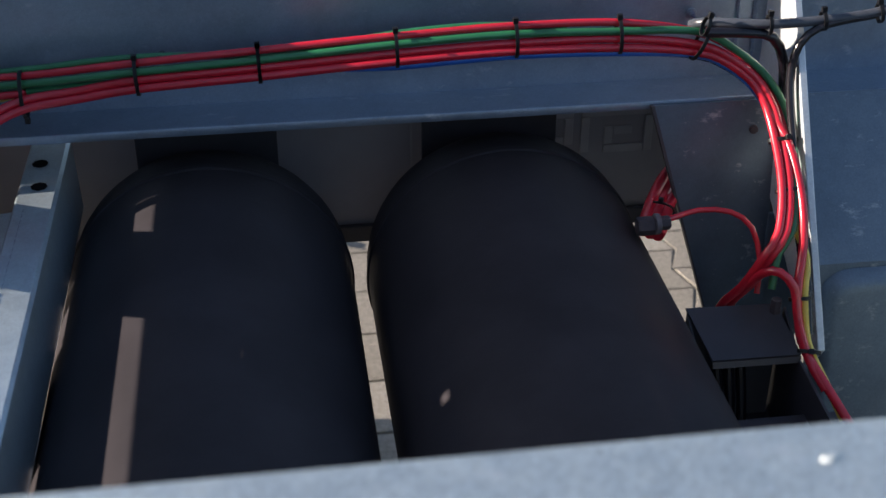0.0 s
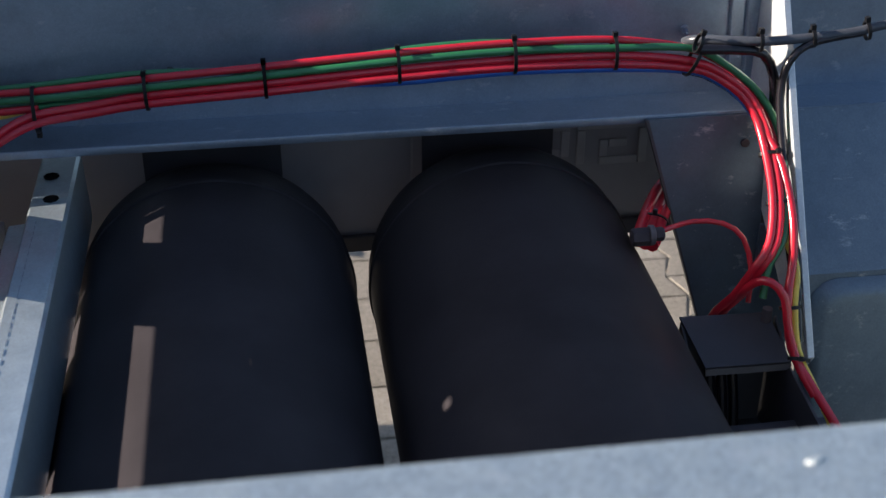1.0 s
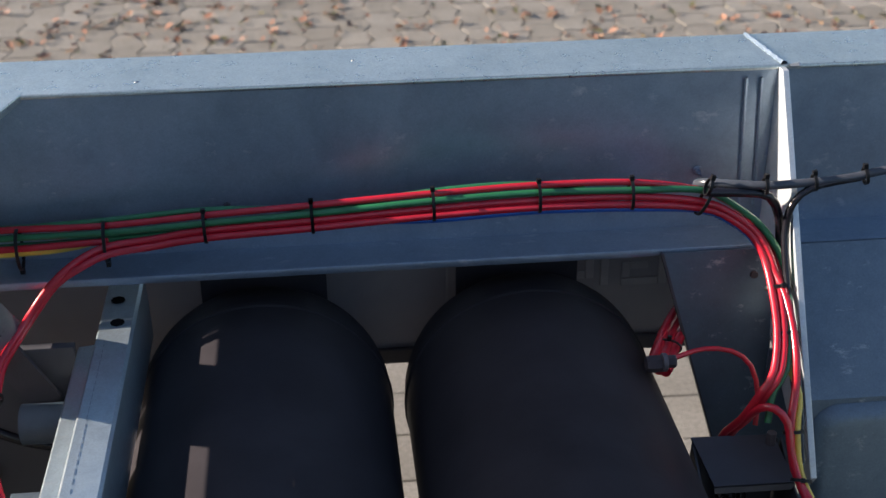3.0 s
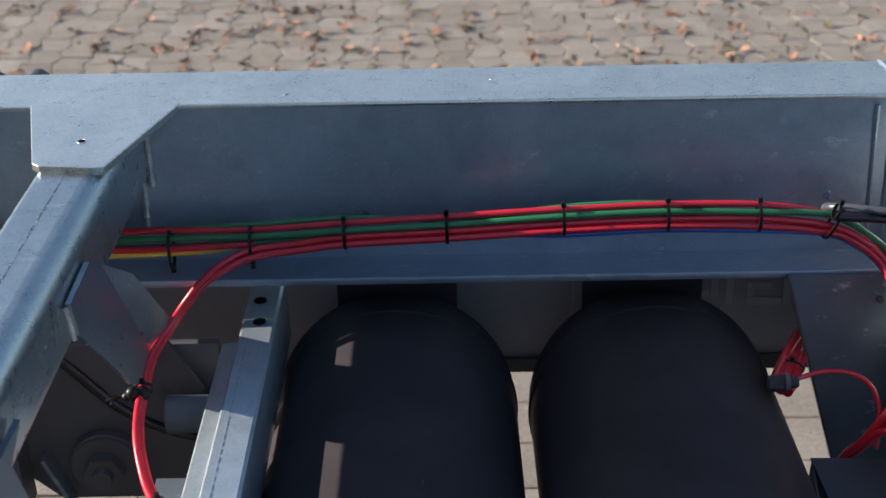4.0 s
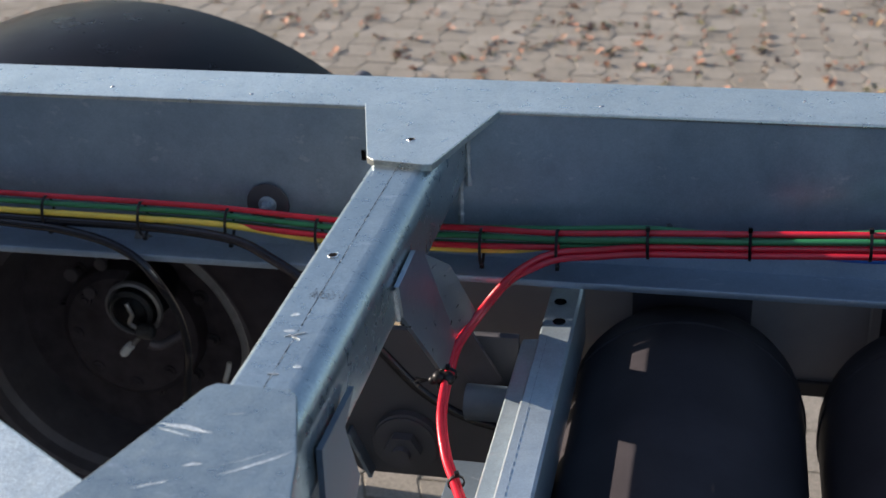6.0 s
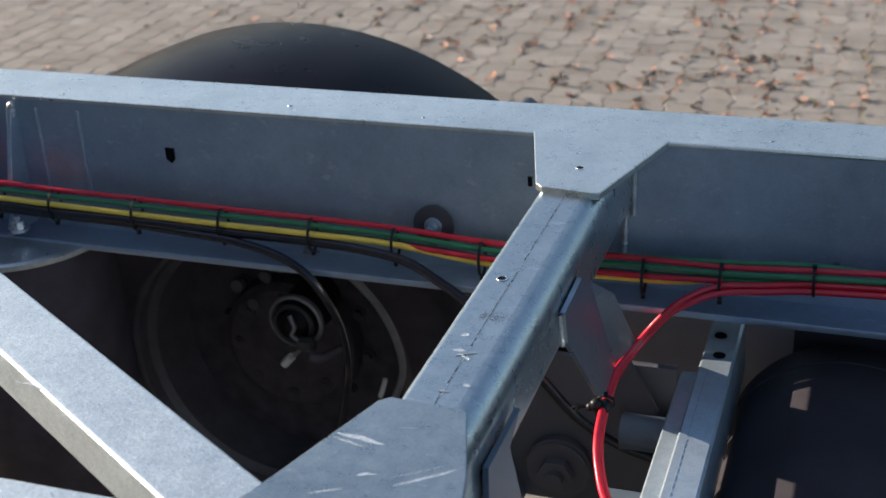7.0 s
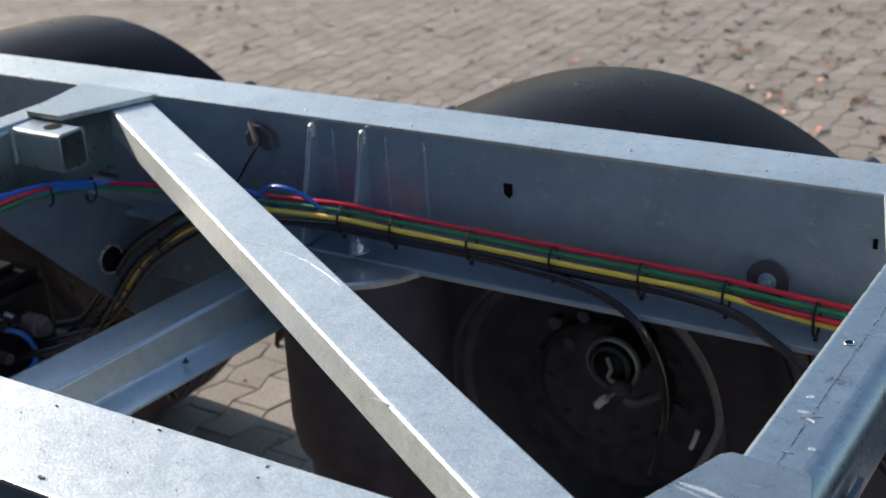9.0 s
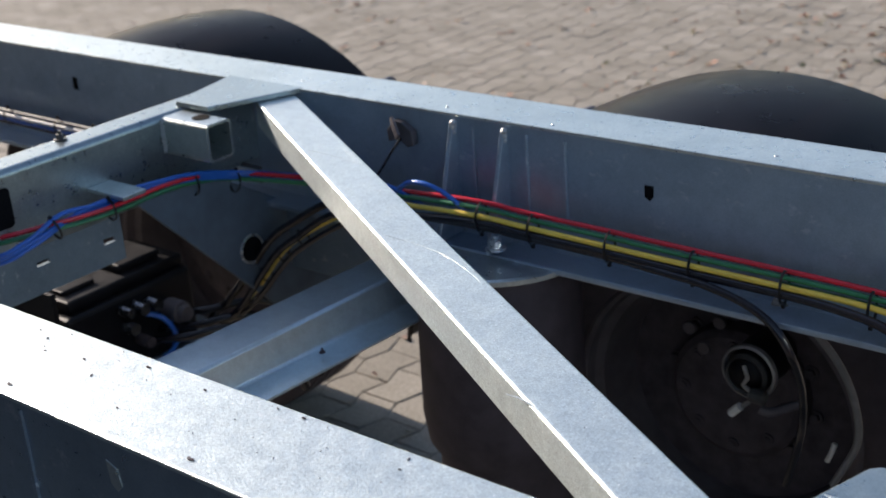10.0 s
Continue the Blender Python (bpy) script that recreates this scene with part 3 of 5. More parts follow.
# ---- air tanks ----
def air_tank(xc, label):
    t = thing("air_tank", (xc, 0.0, 0.39), label, "air tank", "air tanks in the frame")
    R, z = 0.157, 0.5495
    prof = [(-0.62, 0.02), (-0.615, 0.07), (-0.60, 0.115), (-0.575, 0.145), (-0.54, R), (0.400, R)]
    for k in range(1, 9):
        a = math.radians(90 * k / 9)
        prof.append((0.400 + 0.085 * math.sin(a), R * (0.30 + 0.70 * math.cos(a) ** 0.55)))
    prof.append((0.487, 0.02))
    part("shell", lathe(prof, (xc, 0, z), "y", 96), TANK, t, "", False)
    part("end_weld", lathe([(0.378, R - 0.001), (0.380, R + 0.0016), (0.384, R + 0.0022), (0.388, R + 0.0016), (0.390, R - 0.001), (0.378, R - 0.001)], (xc, 0, z), "y", 96), TANK, t)
    part("mounting_bracket", box(xc - 0.080, xc + 0.082, 0.500, 0.506, 0.40, 0.758, 0.001), BLACK, t)
    return t


air_tank(-0.227, "navy-black painted cylindrical air tank under the frame")
air_tank(0.1045, "navy-black painted cylindrical air tank beside a cable box")

# ---- wheel and mudguard ----
WX, WY, WZ = -1.215, 0.775, 0.392
whl = thing("wheel", (WX, WY, 0.0), "black truck tyre on a dusty dark rim with brake drum", "wheel", "far wheels")
tread = [(-0.105, 0.272), (-0.128, 0.290), (-0.138, 0.318), (-0.138, 0.345), (-0.128, 0.372), (-0.112, 0.384)]
for g0 in (-0.066, -0.022, 0.022, 0.066):
    tread += [(g0 - 0.007, 0.391), (g0 - 0.005, 0.380), (g0 + 0.005, 0.380), (g0 + 0.007, 0.391)]
tread += [(0.112, 0.384), (0.128, 0.372), (0.138, 0.345), (0.138, 0.318), (0.128, 0.290), (0.105, 0.272), (-0.105, 0.272)]
part("tyre", lathe(tread, (WX, WY, WZ), "y", 72), RUBBER, whl)
rim = part("rim", lathe([(-0.098, 0.276), (-0.110, 0.276), (-0.113, 0.270), (-0.110, 0.262), (-0.088, 0.258), (-0.078, 0.244), (-0.02, 0.232), (0.034, 0.228), (0.050, 0.24), (0.10, 0.26), (0.10, 0.272), (0.04, 0.250), (-0.02, 0.242), (-0.072, 0.254), (-0.098, 0.276)], (WX, WY, WZ), "y", 72), RIM, whl)
part("rim_disc", lathe([(0.018, 0.232), (0.024, 0.20), (0.024, 0.09), (0.034, 0.09), (0.034, 0.232)], (WX, WY, WZ), "y", 72), DRUM, rim)
for k in range(10):
    a = radians(134 + 36 * k)
    own = disc((WX + 0.142 * math.cos(a), WY + 0.018, WZ + 0.142 * math.sin(a)), "y", 0.014, 0.010, 20)
    disc((WX + 0.142 * math.cos(a), WY + 0.012, WZ + 0.142 * math.sin(a)), "y", 0.010, 0.014, 6, own)
    part("wheel_nut", own, NUT, whl)
drum = part("brake_drum", lathe([(-0.03, 0.05), (-0.03, 0.115), (-0.02, 0.128), (0.0, 0.132), (0.022, 0.132)], (WX, WY, WZ), "y", 48), DRUM, whl)
for k in range(8):
    a = radians(136 + 45 * k)
    own = disc((WX + 0.098 * math.cos(a), WY - 0.031, WZ + 0.098 * math.sin(a)), "y", 0.012, 0.006, 18)
    disc((WX + 0.098 * math.cos(a), WY - 0.034, WZ + 0.098 * math.sin(a)), "y", 0.007, 0.006, 6, own)
    part("drum_bolt", own, DRUM, drum)
for x, z, r in ((-1.303, 0.510, 0.013), (-1.273, 0.476, 0.012), (-1.243, 0.535, 0.012)):
    part("blind_plug", disc((x, WY - 0.032, z), "y", r, 0.008, 20), RIM, drum)

# brake chamber in front of the wheel
bc = thing("brake_chamber", (-1.10, 0.60, 0.43), "dull black spring brake chamber with a clamp ring inside the wheel", "brake chamber")
CX, CY, CZ = -1.112, 0.600, 0.542
part("housing", lathe([(-0.034, 0.0087), (-0.032, 0.0209), (-0.022, 0.0313), (-0.010, 0.0383), (0.0, 0.0400), (0.05, 0.0435), (0.09, 0.0391)], (CX, CY, CZ), "y", 40), VALVE, bc)
part("clamp_ring", lathe([(-0.012, 0.0418), (-0.016, 0.0435), (-0.014, 0.0478), (-0.006, 0.0487), (-0.002, 0.0452), (-0.002, 0.0418), (-0.012, 0.0418)], (CX, CY, CZ), "y", 48), RINGS, bc)
part("shoulder_ring", lathe([(-0.026, 0.0296), (-0.028, 0.0322), (-0.022, 0.0365), (-0.018, 0.0365), (-0.020, 0.0313), (-0.026, 0.0296)], (CX, CY, CZ), "y", 48), CAST, bc)
part("spring_clip", sweep([(-1.106, 0.556, 0.570), (-1.100, 0.554, 0.558), (-1.098, 0.554, 0.549), (-1.105, 0.554, 0.536), (-1.093, 0.554, 0.528), (-1.086, 0.556, 0.520), (-1.098, 0.560, 0.503), (-1.112, 0.568, 0.488)], 0.0036, 8), RINGS, bc)
own = sweep([(-1.119, 0.574, 0.482), (-1.128, 0.576, 0.473), (-1.137, 0.578, 0.462)], 0.0075, 8, None, False)
part("grease_nipple", own, WHITECAP, bc, "white plastic nipple cap")
own = lathe([(-0.012, 0.010), (-0.010, 0.013), (0.012, 0.013), (0.016, 0.008)], (-1.082, 0.558, 0.520), "x", 10)
part("breather_cap", own, CAST, bc)
part("push_rod", sweep([(-1.075, 0.555, 0.50), (-1.06, 0.56, 0.495), (-1.03, 0.60, 0.50)], 0.008, 10), RIM, bc)

own = sweep([(-0.984, 0.620, 0.397), (-0.978, 0.620, 0.413), (-0.974, 0.624, 0.431)], 0.0045, 10)
part("pale_clip", own, GREYMARK, bc, "pale plastic hose clip")

# air spring under the rail
asp = thing("air_spring", (-1.49, 0.42, 0.20), "black rubber air spring with a zinc top plate under the rail", "air spring")
part("bellows", lathe([(0.0, 0.09), (0.0, 0.115), (0.17, 0.118), (0.20, 0.136), (0.25, 0.143), (0.33, 0.142), (0.42, 0.141), (0.50, 0.140), (0.538, 0.128)], (-1.49, 0.42, 0.205), "z", 56), RUBBER, asp)
part("top_plate", lathe([(0.0, 0.150), (0.002, 0.157), (0.010, 0.157), (0.012, 0.150)], (-1.49, 0.42, 0.745), "z", 56), ZINC_BRIGHT, asp)
part("stud", bolt((-1.455, 0.372, 0.771), "z", 0.010, 0.016, 1), ZINC_EDGE, asp)


def mudguard(xc, label):
    g = thing("mudguard", (xc, 0.76, 0.15), label, "mudguard", "far mudguards")
    yA, yB, R, zc = 0.553, 0.92, 0.632, 0.335
    prof = []
    for k in range(-27, 28):
        a = radians(k * 3.0)
        prof.append((xc + R * math.sin(a), zc + R * math.cos(a)))
    own = bmesh.new()
    rows = []
    cross = [(yA, -0.026), (yA + 0.001, -0.019), (yA + 0.0035, -0.0135)] + [(yA + 0.006 + (yB - yA - 0.012) * k / 10, -0.010 * (k / 5 - 1) ** 2) for k in range(11)] + [(yB - 0.0035, -0.0135), (yB - 0.001, -0.019), (yB, -0.026)]
    for i, (x, z) in enumerate(prof):
        nx, nz = (x - xc) / R, max(0.0, (z - zc) / R)
        rows.append([own.verts.new((x + nx * o, y, z + nz * o)) for y, o in cross])
    for a, b in zip(rows, rows[1:]):
        for k in range(len(cross) - 1):
            own.faces.new((a[k], a[k + 1], b[k + 1], b[k]))
    bmesh.ops.solidify(own, geom=own.faces[:], thickness=0.004)
    part("shell", own, GUARD, g, "", False)
    for dx in (-0.412, 0.412):
        own = sweep([(xc + dx, 0.56, 0.815), (xc + dx, 0.66, 0.817), (xc + dx, 0.93, 0.817)], 0.014, 12)
        disc((xc + dx, 0.93, 0.817), "y", 0.019, 0.03, 16, own)
        part("bracket_tube", own, BLACK, g)
    return g


mudguard(WX, "black plastic wheel mudguard beside the far rail")
mudguard(WX - 1.35, "black plastic wheel mudguard further along the rail")
copy_thing(whl, pose(WX - 1.35, WY, 0.0))

# ---- grey panel behind the tanks ----
gp = thing("grey_storage_box", (0.0, 0.63, 0.50), "grey painted storage box beyond the air tanks", "box")
part("body", box(-0.62, 0.62, 0.56, 0.70, 0.50, 0.74, 0.006), BOXGREY, gp)


# hanger ears on the first cross beam
part("hanger_ear", sheet([(-0.5185, 0.029, 0.926), (-0.5185, 0.107, 0.929), (-0.5185, 0.145, 0.909), (-0.5175, 0.283, 0.721), (-0.518, 0.250, 0.692), (-0.5185, 0.195, 0.726), (-0.5185, 0.041, 0.884)], 0.0055), ZINC_SMOOTH, F)
part("ear_flange", sheet([(-0.5185, 0.145, 0.909), (-0.502, 0.202, 0.866), (-0.502, 0.344, 0.725), (-0.502, 0.320, 0.729), (-0.5175, 0.283, 0.721)], 0.0055), ZINC_SMOOTH, F)
part("ear_pad", sheet([(-0.503, 0.346, 0.726), (-0.505, 0.320, 0.730), (-0.506, 0.322, 0.712), (-0.504, 0.346, 0.712)], 0.014), BLACK, F, "black rubber pad")
# this ear's shadow is put into its dark colour
part("hanger_ear", sheet([(-0.5185, -0.144, 0.917), (-0.5185, -0.180, 0.897), (-0.5185, -0.148, 0.821), (-0.5185, -0.165, 0.806), (-0.5185, -0.250, 0.830), (-0.5185, -0.245, 0.918)], 0.0055), PAD, F)
part("weld_bead", weld_bead((-0.519, 0.029, 0.924), (-0.519, 0.041, 0.880), 0.004, 7), WELD, F)
part("weld_bead", weld_bead((-0.526, YI - 0.001, 0.925), (-0.531, YI - 0.001, 0.80), 0.004, 8), WELD, F)
part("weld_bead", weld_bead((-0.518, YI - 0.002, 0.955), (-0.518, YI - 0.002, 0.865), 0.004, 9), WELD, F)

# beads and marks near the upright gusset
for i, (xa, xb) in enumerate(((0.361, 0.370), (0.380, 0.389))):
    part("weld_bead", weld_bead((xa, YI - 0.0005, 0.955), (xb, YI - 0.0005, 0.785), 0.0026, 20 + i), ZINC, F)
part("weld_bead", weld_bead((0.394, YO - 0.003, ZT + 0.0005), (0.407, YI + 0.003, ZT + 0.0005), 0.0036, 31), ZINC, F, "lumpy zinc-coated weld across the flange")
part("weld_bead", weld_bead((0.412, YI - 0.001, ZT - 0.001), (0.425, YI - 0.001, ZT - 0.001), 0.004, 32), WELD, F)

# embossed panel on the folded plate, slot and bolt on the steep one
pad = bmesh.new()
rings = []
for inset, h in ((0.0, 0.0006), (0.003, 0.008), (0.008, 0.015), (0.016, 0.018)):
    rings.append([pad.verts.new(on_fold(x, d, h)) for x, d in rounded(0.412 + inset, 0.545 - inset, 0.006 + inset, 0.24 - inset, 0.034 - inset * 0.6, 8)])
for a, b in zip(rings, rings[1:]):
    for i in range(len(a)):
        j = (i + 1) % len(a)
        pad.faces.new((a[i], a[j], b[j], b[i]))
pad.faces.new(rings[-1])
# same shaded zinc copy as the folded plate
part("embossed_pad", pad, ZINC_SHADE, F, "galvanised pressed panel in a shaded colour", False)
part("slot", sheet([on_plate(0.085, 0.46, 0.001), on_plate(0.115, 0.46, 0.001), on_plate(0.125, 0.53, 0.001), on_plate(0.095, 0.53, 0.001)], 0.001), CLOSED, F)
own = disc(on_plate(0.80, 0.13, 0.004), "y", 0.005, 0.010, 12)
part("bolt_head", own, DRUM, F)
part("weld_bead", weld_bead(on_plate(0.64, 0.03, 0.001), on_plate(0.60, 0.95, 0.001), 0.0026, 33), ZINC, F)

# holes, plugs and bolts on the far web
def web_hole(x, z, w, h, pentagon=False):
    if pentagon:
        pts = [(x - w / 2, z + h / 2), (x + w / 2, z + h / 2), (x + w / 2, z - h * 0.2), (x + w * 0.1, z - h / 2), (x - w / 2, z - h * 0.25)]
    else:
        pts = [(x - w / 2, z + h / 2), (x + w / 2, z + h / 2), (x + w / 2, z - h / 2), (x - w / 2, z - h / 2)]
    part("slot", prism(pts, "y", YI + 0.0006, YI + 0.0025), CLOSED, rail)


web_hole(-1.205, 0.892, 0.015, 0.024, True)
web_hole(-0.659, 0.899, 0.006, 0.014)
web_hole(-2.588, 0.900, 0.014, 0.026)
own = disc((-0.2585, YI, 0.819), "y", 0.0045, 0.008, 14)
part("screw_head", own, BLACK, rail)
own = disc((-0.798, YI - 0.002, 0.822), "y", 0.030, 0.004, 32)
part("washer", own, LID, rail, "large plain washer under a stud")
own = bolt((-0.798, YI - 0.004, 0.822), "y", 0.0075, 0.014, -1)
lathe([(-0.016, 0.005), (0.0, 0.005)], (-0.798, YI - 0.01, 0.822), "y", 12, own)
part("stud", own, ZINC, rail)
own = bolt((0.312, YI - 0.002, 0.838), "y", 0.0036, 0.011, -1)
part("stud", own, ZINC_SMOOTH, rail)
plug = part("cable_plug", prism([(-1.705, 0.925), (-1.690, 0.945), (-1.672, 0.943), (-1.650, 0.930), (-1.648, 0.905), (-1.662, 0.900), (-1.680, 0.912), (-1.703, 0.905)], "y", YI - 0.014, YI + 0.001, 0.002), BLACK, rail)
part("plug_tongue", sheet([(-1.690, 0.410, 0.950), (-1.682, 0.406, 0.955), (-1.668, 0.404, 0.925), (-1.676, 0.406, 0.915)], 0.004), RIM, plug)
part("thin_cable", sweep([(-1.674, 0.412, 0.915), (-1.690, 0.405, 0.892), (-1.708, 0.40, 0.864), (-1.732, 0.395, 0.829), (-1.745, 0.39, 0.79)], 0.0022, 8), HOSE, plug)

# zinc drips and specks on the flanges
rng = random.Random(11)
for x, y in ((-1.386, 0.446), (-1.02, 0.463), (-0.816, 0.454), (-1.60, 0.452), (-0.35, 0.456), (-0.10, 0.50), (-0.58, 0.365), (-1.95, 0.47)):
    own = bmesh.new()
    bmesh.ops.create_icosphere(own, subdivisions=2, radius=1.0, matrix=Matrix.Translation((x, y, ZT)) @ Matrix.Diagonal((rng.uniform(0.002, 0.004), rng.uniform(0.002, 0.003), 0.0012, 1)))
    part("zinc_drip", own, CHROME, rail)

# dirt flakes on the near flange
rng = random.Random(23)
for k in range(46):
    x, y = rng.uniform(-1.55, -0.75), rng.uniform(NO + 0.008, NI - 0.006)
    s = rng.choice((0.0004, 0.0005, 0.0006, 0.0012)) * rng.uniform(0.7, 1.3)
    ang = rng.uniform(0, 3.14)
    pts = []
    for i in range(6):
        a = i * math.pi / 3
        rr = s * rng.uniform(0.5, 1.2)
        u, v = rr * math.cos(a) * 1.8, rr * math.sin(a) * 0.6
        pts.append((x + u * math.cos(ang) - v * math.sin(ang), y + u * math.sin(ang) + v * math.cos(ang)))
    part("dirt_flake", prism(pts, "z", ZT + 0.0002, ZT + 0.0010), DRUM, near)
for x, y, s in ((-1.398, -0.545, 0.0036), (-1.123, -0.543, 0.0042), (-1.300, -0.443, 0.0032), (-1.210, -0.446, 0.002), (-1.085, -0.434, 0.0025), (-1.376, -0.467, 0.002)):
    part("dirt_flake", prism([(x - s, y - s * 0.3), (x - s * 0.2, y - s * 0.6), (x + s, y - s * 0.25), (x + s * 0.8, y + s * 0.3), (x, y + s * 0.15), (x - s * 0.8, y + s * 0.5)], "z", ZT + 0.0002, ZT + 0.0012), DRUM, near)
own = bmesh.new()
for dx, dy, r in ((0.0, 0.0, 0.0022), (0.003, 0.0006, 0.0026), (0.0055, 0.0016, 0.0020), (0.0015, -0.0012, 0.0014)):
    bmesh.ops.create_icosphere(own, subdivisions=2, radius=1.0, matrix=Matrix.Translation((0.0885 + dx, -0.4525 + dy, ZT)) @ Matrix.Diagonal((r, r * 0.8, 0.0016, 1)))
part("zinc_blob", own, SCUFF_GLINT, near, "pale lumpy zinc blob")
part("slot", prism([(-1.231, 0.942), (-1.216, 0.936), (-1.212, 0.918), (-1.220, 0.910), (-1.228, 0.916)], "y", NO + 0.0010, NO + 0.0026), ZINC_BRIGHT, near)
part("weld_bead", weld_bead((-1.364, NO + 0.001, 0.957), (-1.364, NO + 0.001, 0.80), 0.0035, 41), ZINC_SMOOTH, near)

# plates round the second cross beam
own = prism([(0.08, 0.852), (0.245, 0.852), (0.56, 0.66), (0.56, 0.50), (0.36, 0.555)], "x", -1.986, -1.978, 0.001)
arm = part("diagonal_plate", own, PAD, F)
part("hole", disc((-1.9765, 0.318, 0.685), "x", 0.024, 0.001, 28), CLOSED, arm)
part("hole_edge", lathe([(-0.002, 0.0238), (0.0015, 0.0245), (0.0015, 0.0275), (-0.002, 0.029)], (-1.977, 0.318, 0.685), "x", 28, None, False), ZINC_EDGE, arm)
# hanger plate darkened by the shaded zinc copy
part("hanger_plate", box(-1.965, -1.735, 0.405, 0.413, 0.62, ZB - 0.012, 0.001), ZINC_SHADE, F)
own = bolt((-2.095, 0.036, 0.961), "z", 0.0065, 0.011, 1)
part("nut", own, CAST, beam2)
part("slot", prism(rounded(-0.160, -0.108, 0.868, 0.934, 0.008), "x", -2.0449, -2.0440), CLOSED, beam2)
part("tube_bracket", box(-2.044, -1.950, 0.034, 0.082, 0.878, 0.885, 0.001), ZINC_BRIGHT, beam2)
part("weld_bead", weld_bead((-2.044, 0.209, 0.955), (-2.044, 0.209, 0.894), 0.004, 51), WELD, beam2)
part("drilled_hole", disc((-1.978, 0.242, 0.9585), "z", 0.0155, 0.0012, 24), CLOSED, beam2)
vp = holed_plate(-2.060, -2.052, [-0.16, -0.080, -0.054, 0.054, 0.080, 0.095], [0.735, 0.772, 0.783, 0.791, 0.850], {(1, 2), (3, 1)})
# bracket darkened by the shaded zinc copy too
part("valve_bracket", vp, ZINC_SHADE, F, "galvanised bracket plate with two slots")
part("valve_bracket", box(-2.80, -2.10, -0.06, 0.40, 0.44, 0.448, 0.001), ZINC, F)

# seam on the low cross member, and its bolts
own = bolt((-1.62, 0.12, 0.652), "z", 0.0032, 0.005, 1)
part("bolt", own, DRUM, F)

# ---- hanger bracket and fittings left of the channel ----
hb = thing("axle_hanger_bracket", (-0.58, 0.30, 0.44), "grey painted axle hanger plate with a large pivot bolt", "bracket")
part("plate", prism([(-0.69, 0.66), (-0.735, 0.585), (-0.725, 0.520), (-0.665, 0.462), (-0.490, 0.462), (-0.440, 0.60), (-0.440, 0.695), (-0.66, 0.695)], "y", 0.33, 0.342, 0.001), GREY, hb)
own = disc((-0.595, 0.322, 0.525), "y", 0.046, 0.016, 36)
pb = part("pivot_washer", own, GREY, hb)
own = bolt((-0.595, 0.314, 0.525), "y", 0.026, 0.022, -1)
part("pivot_bolt", own, GREY, pb)
part("strut", sheet([(-0.560, 0.325, 0.740), (-0.520, 0.322, 0.745), (-0.460, 0.318, 0.640), (-0.485, 0.318, 0.615), (-0.51, 0.32, 0.65)], 0.006), BLACK, hb, "black painted strut")
part("rib", box(-0.705, -0.697, 0.288, 0.33, 0.47, 0.755, 0.001), GREY, hb)
own = sweep([(-0.505, 0.30, 0.612), (-0.47, 0.30, 0.612), (-0.440, 0.30, 0.612)], 0.024, 20, None, False)
part("spacer_tube", own, PAD, hb, "dark blue-grey spacer tube")
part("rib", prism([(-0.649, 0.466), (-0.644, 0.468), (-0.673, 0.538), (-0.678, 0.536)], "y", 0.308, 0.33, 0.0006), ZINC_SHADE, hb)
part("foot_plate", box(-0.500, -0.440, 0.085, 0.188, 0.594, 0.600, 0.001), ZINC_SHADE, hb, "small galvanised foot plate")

# ---- cable box at the upright gusset ----
cb = thing("cable_box", (0.33, 0.15, 0.47), "black sheet-metal cable box with an open front beside the air tank", "cable box")
lid = part("lid", sheet([(0.271, 0.226, 0.584), (0.369, 0.222, 0.584), (0.381, 0.169, 0.554), (0.287, 0.173, 0.552)], 0.003), LID, cb)
part("lid_lip", sheet([(0.287, 0.173, 0.552), (0.381, 0.169, 0.554), (0.381, 0.167, 0.547), (0.287, 0.171, 0.545)], 0.002), BLACK, lid)
LIDQ = [Vector(q) for q in ((0.271, 0.226, 0.584), (0.369, 0.222, 0.584), (0.381, 0.169, 0.554), (0.287, 0.173, 0.552))]


def on_lid(u, v, h=0.0022):
    return LIDQ[0].lerp(LIDQ[1], u).lerp(LIDQ[3].lerp(LIDQ[2], u), v) + Vector((0, 0, h))


own = sheet([on_lid(0.20, 0.66), on_lid(0.72, 0.60), on_lid(0.72, 0.66), on_lid(0.20, 0.71)], 0.0006)
for u, v, r in ((0.74, 0.63, 0.0058), (0.19, 0.69, 0.0038)):
    sheet([on_lid(u + r / 0.09 * math.cos(a), v + r / 0.065 * math.sin(a)) for a in [2 * math.pi * k / 14 for k in range(14)]], 0.0006, own)
part("slot", own, CLOSED, lid)
part("back_wall", box(0.275, 0.376, 0.219, 0.222, 0.44, 0.580, 0.0008), GREY, cb)
part("side_wall", prism([(0.221, 0.581), (0.169, 0.551), (0.070, 0.540), (0.060, 0.44), (0.236, 0.44)], "x", 0.378, 0.381, 0.0005), BLACK, cb)
part("side_wall", prism([(0.224, 0.581), (0.173, 0.549), (0.060, 0.50), (0.060, 0.44), (0.236, 0.44)], "x", 0.272, 0.275, 0.0005), BLACK, cb)
part("floor_tray", box(0.272, 0.42, -0.10, 0.236, 0.437, 0.441, 0.0008), BLACK, cb)
part("front_lip", sheet([(0.300, 0.135, 0.500), (0.415, 0.132, 0.503), (0.415, 0.060, 0.495), (0.300, 0.060, 0.492)], 0.003), BLACK, cb)
for k, x in enumerate((0.302, 0.315, 0.328)):
    part("cable", sweep([(x, 0.205, 0.556), (x + 0.001, 0.200, 0.53), (x + 0.004, 0.19, 0.49), (x + 0.006, 0.18, 0.44)], 0.0055, 10), HOSE, cb)

